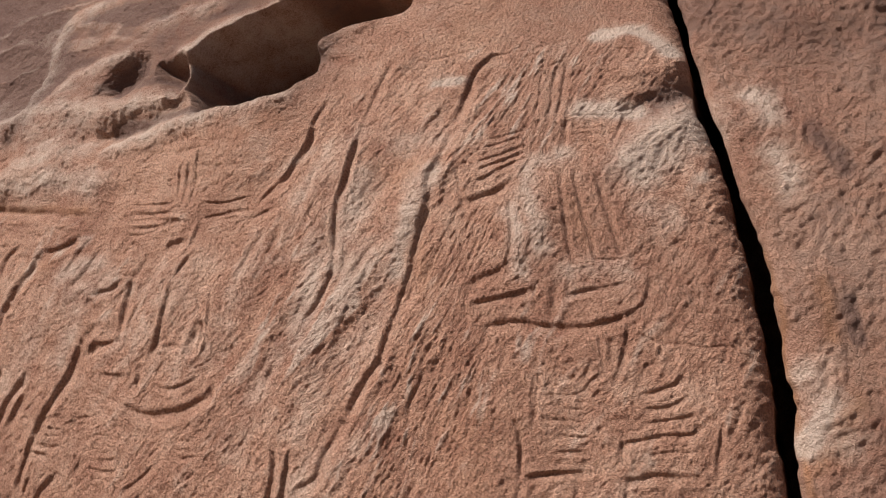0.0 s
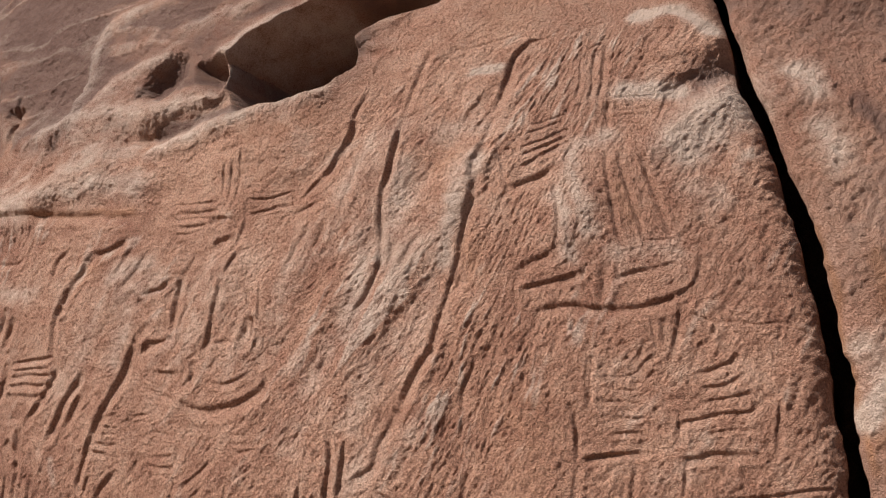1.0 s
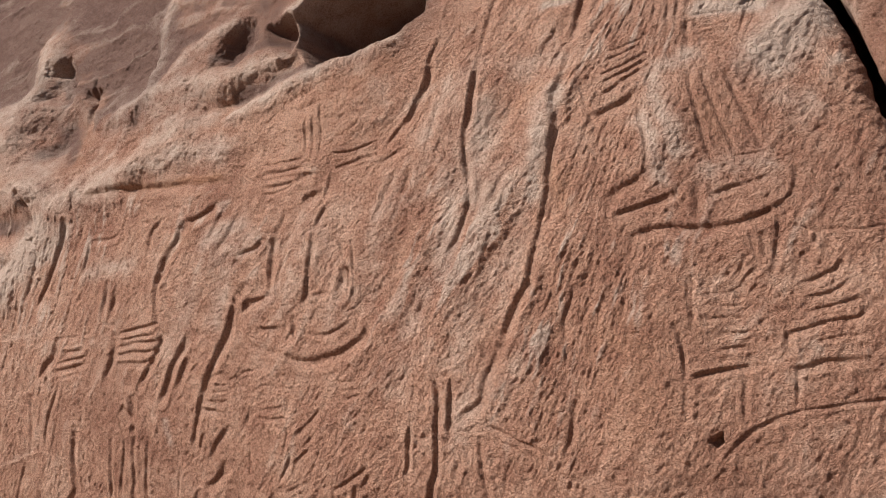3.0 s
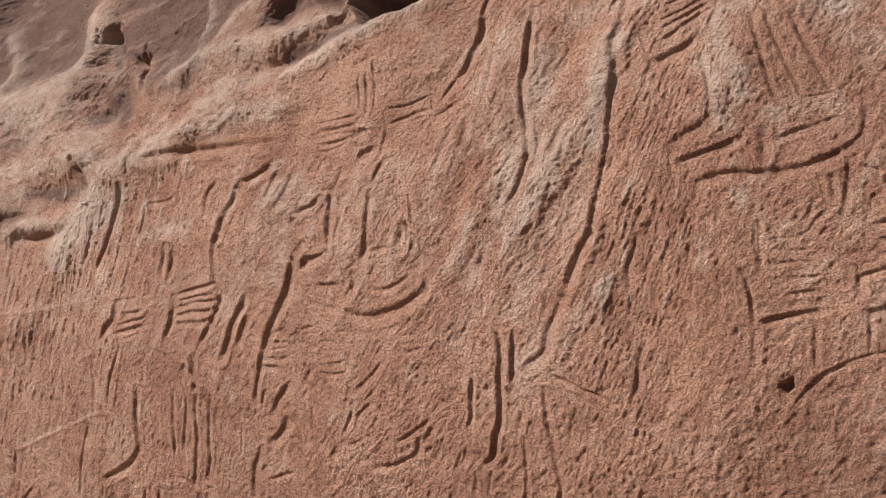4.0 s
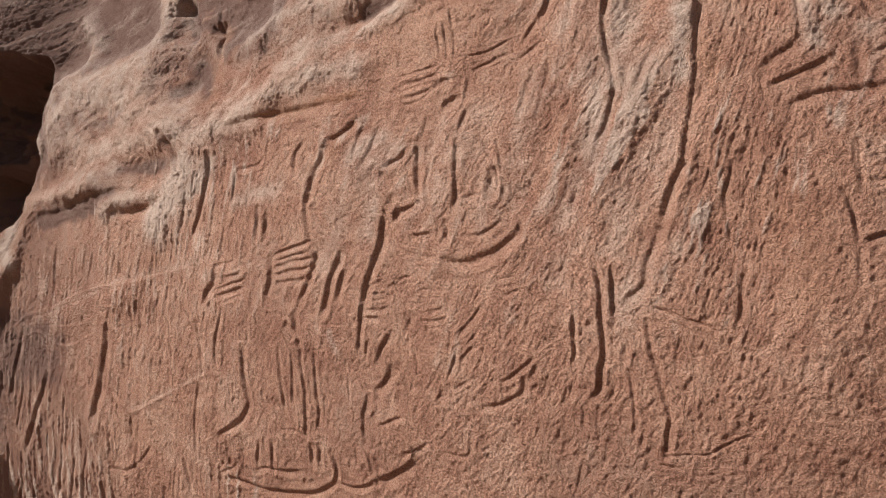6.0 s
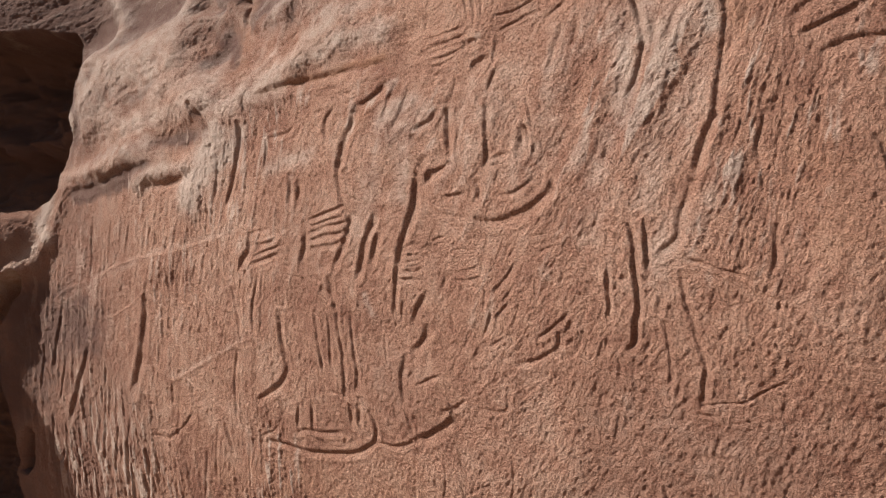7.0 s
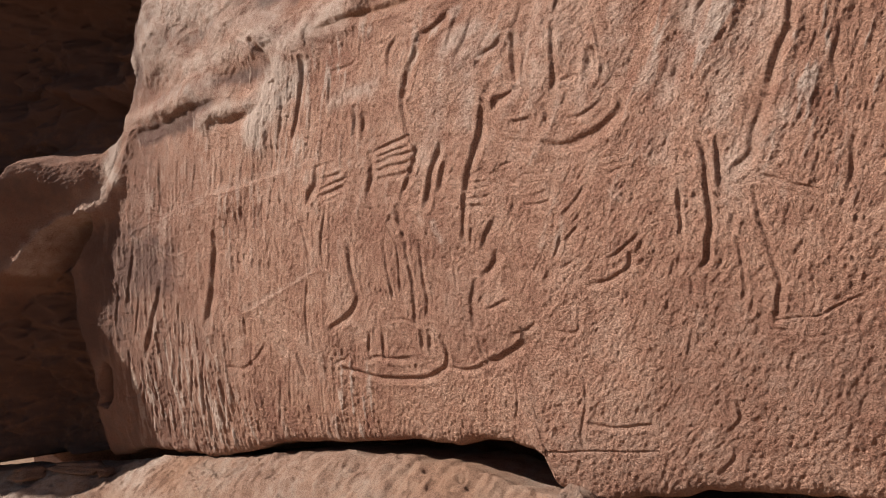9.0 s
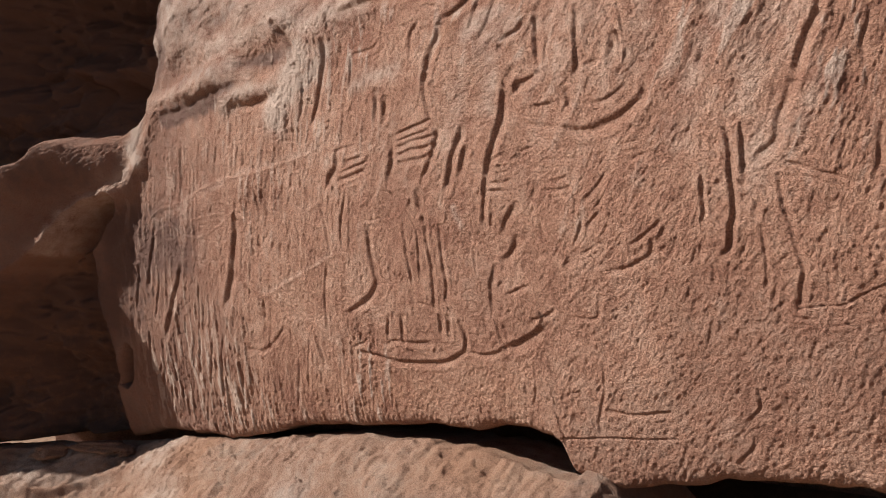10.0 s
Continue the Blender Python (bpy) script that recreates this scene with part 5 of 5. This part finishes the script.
cut(STREAK, 0.024, 0.0068, (-3.872, -0.521), (-3.937, -0.765))
cut(STREAK, 0.024, 0.0068, (-3.576, -0.413), (-3.663, -0.700))
cut(STREAK, 0.024, 0.0068, (-4.365, -0.575), (-4.436, -0.853))
cut(STREAK, 0.023, 0.0055, (-2.354, 0.037), (-2.459, -0.288))
cut(STREAK, 0.024, 0.0056, (-2.580, 0.367), (-2.664, 0.054))
cut(STREAK, 0.023, 0.0053, (-2.228, 0.206), (-2.303, -0.139))
cut(STREAK, 0.021, 0.0050, (-1.948, 0.115), (-1.995, -0.181))
# left
cut(LEFT, 0.019, -0.0046, (-2.650, 0.413), (-2.435, 0.511), (-2.245, 0.602), (-2.066, 0.684), (-1.941, 0.744), (-1.819, 0.777))
cut(LEFT, 0.016, -0.0033, (-2.450, 0.427), (-2.230, 0.352), (-2.036, 0.272))
cut(LEFT, 0.017, -0.0034, (-2.942, 0.464), (-2.816, 0.491), (-2.729, 0.432), (-2.637, 0.415))
cut(LEFT, 0.019, -0.0031, (-2.929, 0.462), (-3.020, 0.308), (-3.108, 0.137))
cut(LEFT, 0.056, 0.0197, (-2.921, 0.867), (-2.963, 0.722), (-2.998, 0.568), (-3.060, 0.407), (-3.111, 0.291))
cut(LEFT, 0.032, 0.0108, (-2.887, 1.009), (-2.945, 0.869))
cut(LEFT, 0.024, 0.0068, (-2.930, 0.025), (-2.751, 0.038), (-2.566, 0.147), (-2.471, 0.245))
cut(LEFT, 0.022, -0.0056, (-4.126, 0.767), (-4.003, 0.860), (-3.798, 0.919), (-3.555, 0.986), (-3.321, 1.065), (-3.098, 1.133), (-2.751, 1.184), (-2.493, 1.239), (-2.253, 1.298), (-2.084, 1.335))
cut(LEFT, 0.019, -0.0047, (-4.089, 0.660), (-3.970, 0.742), (-3.807, 0.776), (-3.689, 0.745), (-3.575, 0.715), (-3.420, 0.721), (-3.227, 0.792), (-3.077, 0.854), (-2.859, 0.980))
cut(LEFT, 0.014, -0.0029, (-3.659, 0.824), (-3.408, 0.855), (-3.166, 0.907))
cut(LEFT, 0.012, -0.0024, (-3.651, 0.980), (-3.607, 0.892), (-3.580, 0.826))
cut(LEFT, 0.012, -0.0024, (-3.476, 1.018), (-3.418, 0.924), (-3.446, 0.852))


# ---- the rock wall and its carvings ----
def crack_edge(v, far_side=False):
    """The two lips of the open joint that splits the wall."""
    heights = (-1.0, 0.5, 1.83, 2.17, 2.57, 2.99, 3.17, 3.46, 3.69, 4.6)
    near_lip = (2.75, 2.50, 2.137, 2.016, 1.867, 1.655, 1.532, 1.399, 1.275, 0.80)
    far_lip = (2.83, 2.57, 2.196, 2.090, 1.940, 1.702, 1.592, 1.442, 1.318, 0.84)
    u = np.interp(v, heights, far_lip if far_side else near_lip)
    return u + 0.010 * smooth_noise(v, v * 0 + far_side * 3, 0.12, 71) + 0.005 * smooth_noise(v, v * 0, 0.03, 72)


def foot(u):
    """The wall's lower rim, undercut above the ledge."""
    at = (-6.5, -4.687, -4.341, -4.045, -3.444, -2.561, -2.053, -1.138, -0.430, -0.340, -0.302, -0.075, 0.488, 1.056, 2.9)
    z = (-1.35, -1.032, -0.904, -0.856, -0.752, -0.454, -0.285, -0.097, 0.055, 0.02, -0.105, -0.125, 0.030, 0.165, 0.52)
    return np.interp(u, at, z) + 0.010 * smooth_noise(u, u * 0, 0.09, 73) + 0.02 * smooth_noise(u, u * 0, 0.3, 74)


base_u = np.concatenate([np.arange(-7.0, -4.75, 0.016), np.arange(-4.75, -2.6, 0.0072), np.arange(-2.6, 2.05, 0.0045)])
rows = np.linspace(0, 1, 880)
s = (base_u - base_u[0]) / (base_u[-1] - base_u[0])
low_v = foot(base_u)
for _ in range(4):
    low_v = foot(base_u[0] + s * (crack_edge(low_v) - base_u[0]))
low_v = low_v[None, :]
v0 = low_v + rows[:, None] * (4.05 - low_v)
lip = crack_edge(v0)
u0 = base_u[0] + s[None, :] * (lip - base_u[0])
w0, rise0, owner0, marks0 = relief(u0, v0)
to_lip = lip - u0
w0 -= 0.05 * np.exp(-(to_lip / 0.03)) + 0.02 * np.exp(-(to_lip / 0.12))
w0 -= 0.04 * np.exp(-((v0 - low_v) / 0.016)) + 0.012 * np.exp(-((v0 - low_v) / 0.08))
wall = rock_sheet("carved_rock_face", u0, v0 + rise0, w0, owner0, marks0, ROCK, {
    SEATED: ("seated_figure", 0, "seated figure with raised legs pecked in low relief"),
    SEATED_PLUME: ("plume", SEATED, ""), SEATED_COMB: ("comb", SEATED, ""), SEATED_ARM: ("comb", SEATED, "slanting comb of five grooves"),
    SEATED_BASE: ("oval_base", SEATED, "long oval base with a deep lower groove"),
    BOWL_FIGURE: ("bowl_figure", 0, "weathered figure standing over a bowl shape"),
    BOWL_PLUME: ("plume", BOWL_FIGURE, ""), BOWL_COMB: ("comb", BOWL_FIGURE, ""), BOWL_ARM: ("comb", BOWL_FIGURE, ""),
    BOWL_BASE: ("bowl", BOWL_FIGURE, "round bowl with a deep lower groove"),
    LOWER: ("comb_figure", 0, "figure with wide comb-like arms"),
    LOWER_PLUME: ("plume", LOWER, ""), LOWER_COMB: ("comb", LOWER, ""), LOWER_ARM: ("comb", LOWER, ""),
    STANDING: ("standing_figure", 0, "tall worn figure on an oval base"),
    STANDING_COMB: ("comb", STANDING, ""), STANDING_ARM: ("comb", STANDING, ""),
    SMALL: ("small_figure", 0, "small faint figure with short combs"), SMALL_COMB: ("comb", SMALL, ""),
    ROBE: ("carved_fold", 0, "long upright grooves beside the figures"),
    LEFT: ("raised_line", 0, "thin raised zigzag line"),
    CLOAK_LONG: ("carved_line", 0, "very long deep diagonal groove"), CLOAK_MIDDLE: ("carved_line", 0, "long diagonal groove"),
    CLOAK_UPPER: ("carved_line", 0, "shallow diagonal groove"), CLOAK_BOWL: ("carved_line", 0, "diagonal groove beside the bowl"),
}, 1.0)
tagged(wall, "red sandstone cliff face covered with ancient pecked carvings", "rock face")

# the block beyond the open joint
base_u = np.arange(0, 1.5, 0.0070)
base_v = np.arange(0.6, 4.2, 0.0070)
u1, v1 = np.meshgrid(base_u, base_v)
lip = crack_edge(v1[:, 0], True)
u1 = lip[:, None] + u1
w1, rise1, owner1, marks1 = relief(u1, v1, True)
w1 -= 0.05 * np.exp(-((u1 - lip[:, None]) / 0.025)) + 0.02 * np.exp(-((u1 - lip[:, None]) / 0.1))
w1 += 0.02
block = rock_sheet("rock_block", u1, v1, w1, owner1, marks1, ROCK, {
    RIGHT: ("comb_figure", 0, "faint comb-like figure carved beside the open joint"),
}, 1.0)
tagged(block, "red sandstone block beyond a dark open joint in the cliff", "rock block")
rear_u, rear_v = np.meshgrid(np.linspace(-7, 5.2, 60), np.linspace(-2.2, 5, 40))
rear = rock_sheet("wall_core", rear_u, rear_v, sweep(rear_u, rear_v) - 1.9 + 0.05 * layered(rear_u, rear_v, 0.8, 91), np.zeros(rear_u.shape, np.int32), {k: np.zeros(rear_u.shape) for k in (PALE, RUST, DARK)}, ROCK, {}, 1.0)
tagged(rear, "shaded sandstone core deep behind the open joints", "rock wall", kind="structure")


# ---- the ledge below the wall ----
def ledge_top(u):
    at = (-6.6, -5.299, -4.654, -4.491, -4.064, -3.007, -1.858, -1.007, -0.703, -0.497, -0.296, -0.224, -0.119, -0.056, 0.3)
    z = (-1.35, -1.186, -1.113, -1.033, -0.917, -0.65, -0.332, -0.17, -0.168, -0.193, -0.159, -0.086, -0.093, -0.181, -0.5)
    return np.interp(u, at, z) + 0.008 * smooth_noise(u, u * 0, 0.05, 83) + 0.012 * smooth_noise(u, u * 0, 0.16, 84)


base_u = np.arange(-6.5, 0.3, 0.0085)
reach = np.concatenate([np.linspace(-0.5, -0.02, 20)[:-1], np.arange(-0.02, 1.1, 0.0085)])
u2, q2 = np.meshgrid(base_u, reach)
top_z = ledge_top(u2)
fall = np.where(q2 > 0, 0.55 * q2 + 0.25 * np.maximum(q2 - 0.16, 0) + 0.9 * np.maximum(q2 - 0.9, 0), -0.10 * q2)
bumps = 0.035 * layered(u2, q2, 0.30, 85, 4) + 0.012 * layered(u2, q2, 0.08, 89, 4, 0.65) - 0.016 * np.abs(layered(u2 + 0.4 * q2, q2 / 0.6, 0.11, 62, 3, 0.6)) + 0.006 * np.minimum(layered(u2, q2, 0.05, 93, 2) + 0.3, 0) + 0.005 * layered(u2, q2, 0.03, 94, 1)
shelf = 0.07 * step((q2 - 0.30 - 0.10 * smooth_noise(u2, u2 * 0, 0.5, 95)) / 0.02)
v2 = top_z - fall + bumps * step((q2 + 0.1) / 0.2) - shelf
w2 = sweep(u2, top_z) + q2
marks2 = {PALE: 0.55 * step(0.5 + 0.9 * smooth_noise(u2, q2, 0.5, 96)), RUST: 0.5 * step(0.3 + smooth_noise(u2, q2, 0.35, 97)), DARK: 0.15 + 0.3 * step(0.3 + smooth_noise(u2, q2, 0.4, 99))}
points2 = place(u2, v2, w2)
ledge_faces, ledge_normals = grid_faces(*u2.shape)[:, ::-1], -grid_normals(points2).reshape(-1, 3)
ledge_marks = {k: m.ravel() for k, m in marks2.items()}
lower = shelf.ravel()[ledge_faces].max(1) > 0.03
ledge = new("rock_ledge", sheet_mesh("rock_ledge", points2.reshape(-1, 3), ledge_normals, ledge_faces[~lower], ledge_marks, LEDGE_ROCK))
shelf_part = new("lower_shelf", sheet_mesh("lower_shelf", points2.reshape(-1, 3), ledge_normals, ledge_faces[lower], ledge_marks, LEDGE_ROCK))
shelf_part.parent = ledge
tagged(shelf_part, "broken lower step of the ledge")
tagged(ledge, "rough tan sandstone ledge below the undercut carved wall", "rock ledge")

# ---- ground ----
gx, gy = np.meshgrid(np.concatenate([[-3000, -300, -40], np.linspace(-12, 8, 81), [40, 300, 3000]]), np.concatenate([[-3000, -300, -40], np.linspace(-10, 8, 73), [40, 300, 3000]]))
gz = np.clip(-0.62 + 0.17 * gx, -2.0, 0.2) + 0.03 * layered(gx, gy, 1.4, 98)
gp = np.stack([gx, gy, gz], -1)
ground = new("ground", sheet_mesh("ground", gp.reshape(-1, 3), grid_normals(gp).reshape(-1, 3), grid_faces(*gx.shape), {k: np.zeros(gx.size) for k in (PALE, RUST, DARK)}, SAND))
tagged(ground, "dry pale sandy ground sloping beside the cliff", "ground", kind="structure")


# ---- loose stones on the ledge ----
def stone(label, u, q, size, seed):
    """An angular broken stone, worn at its edges."""
    bm = bmesh.new()
    bmesh.ops.create_icosphere(bm, subdivisions=4, radius=1.0)
    for vert in bm.verts:
        p = vert.co
        cut_back = min(1.0, *(0.72 / max(1e-3, p.dot(Vector(d).normalized())) for d in ((1, 0.2, 0.3), (-0.8, 0.5, 0.4), (0.1, -1, 0.5), (-0.2, 0.3, 1), (0.3, 0.9, -0.1), (-0.7, -0.6, 0.2)) if p.dot(Vector(d).normalized()) > 0.5), 1.0)
        shift = Vector((seed * 3.1, seed * 1.7, 0))
        vert.co = p * cut_back * (1 + 0.35 * noise.noise(p * 1.7 + shift) + 0.22 * noise.noise(p * 4 + shift) + 0.10 * noise.noise(p * 11 + shift))
        vert.co = Vector((vert.co.x * size[0], vert.co.y * size[1], vert.co.z * size[2]))
    mesh = bpy.data.meshes.new("stone")
    bm.to_mesh(mesh)
    bm.free()
    mesh.polygons.foreach_set("use_smooth", np.ones(len(mesh.polygons), bool))
    mesh.materials.append(LEDGE_ROCK)
    ob = new("stone", mesh)
    at = np.array([u]), np.array([q])
    z = float(ledge_top(at[0])[0]) - 0.55 * q
    p = place(at[0], np.array([z + size[2] * 0.45]), sweep(at[0], np.array([z])) + q)[0]
    ob.matrix_world = Matrix.Translation(p) @ pose(0, 0, 0, 0, 0, -27 + seed * 23)
    tagged(ob, label, "stone", group="stones on the ledge")


stone("flat pale slab lying on the ledge", -4.85, 0.04, (0.26, 0.09, 0.05), 2)
stone("small pale broken stone on the ledge", -5.2, 0.08, (0.16, 0.09, 0.06), 3)
stone("small rounded tan stone on the ledge", -4.62, 0.10, (0.07, 0.06, 0.04), 4)
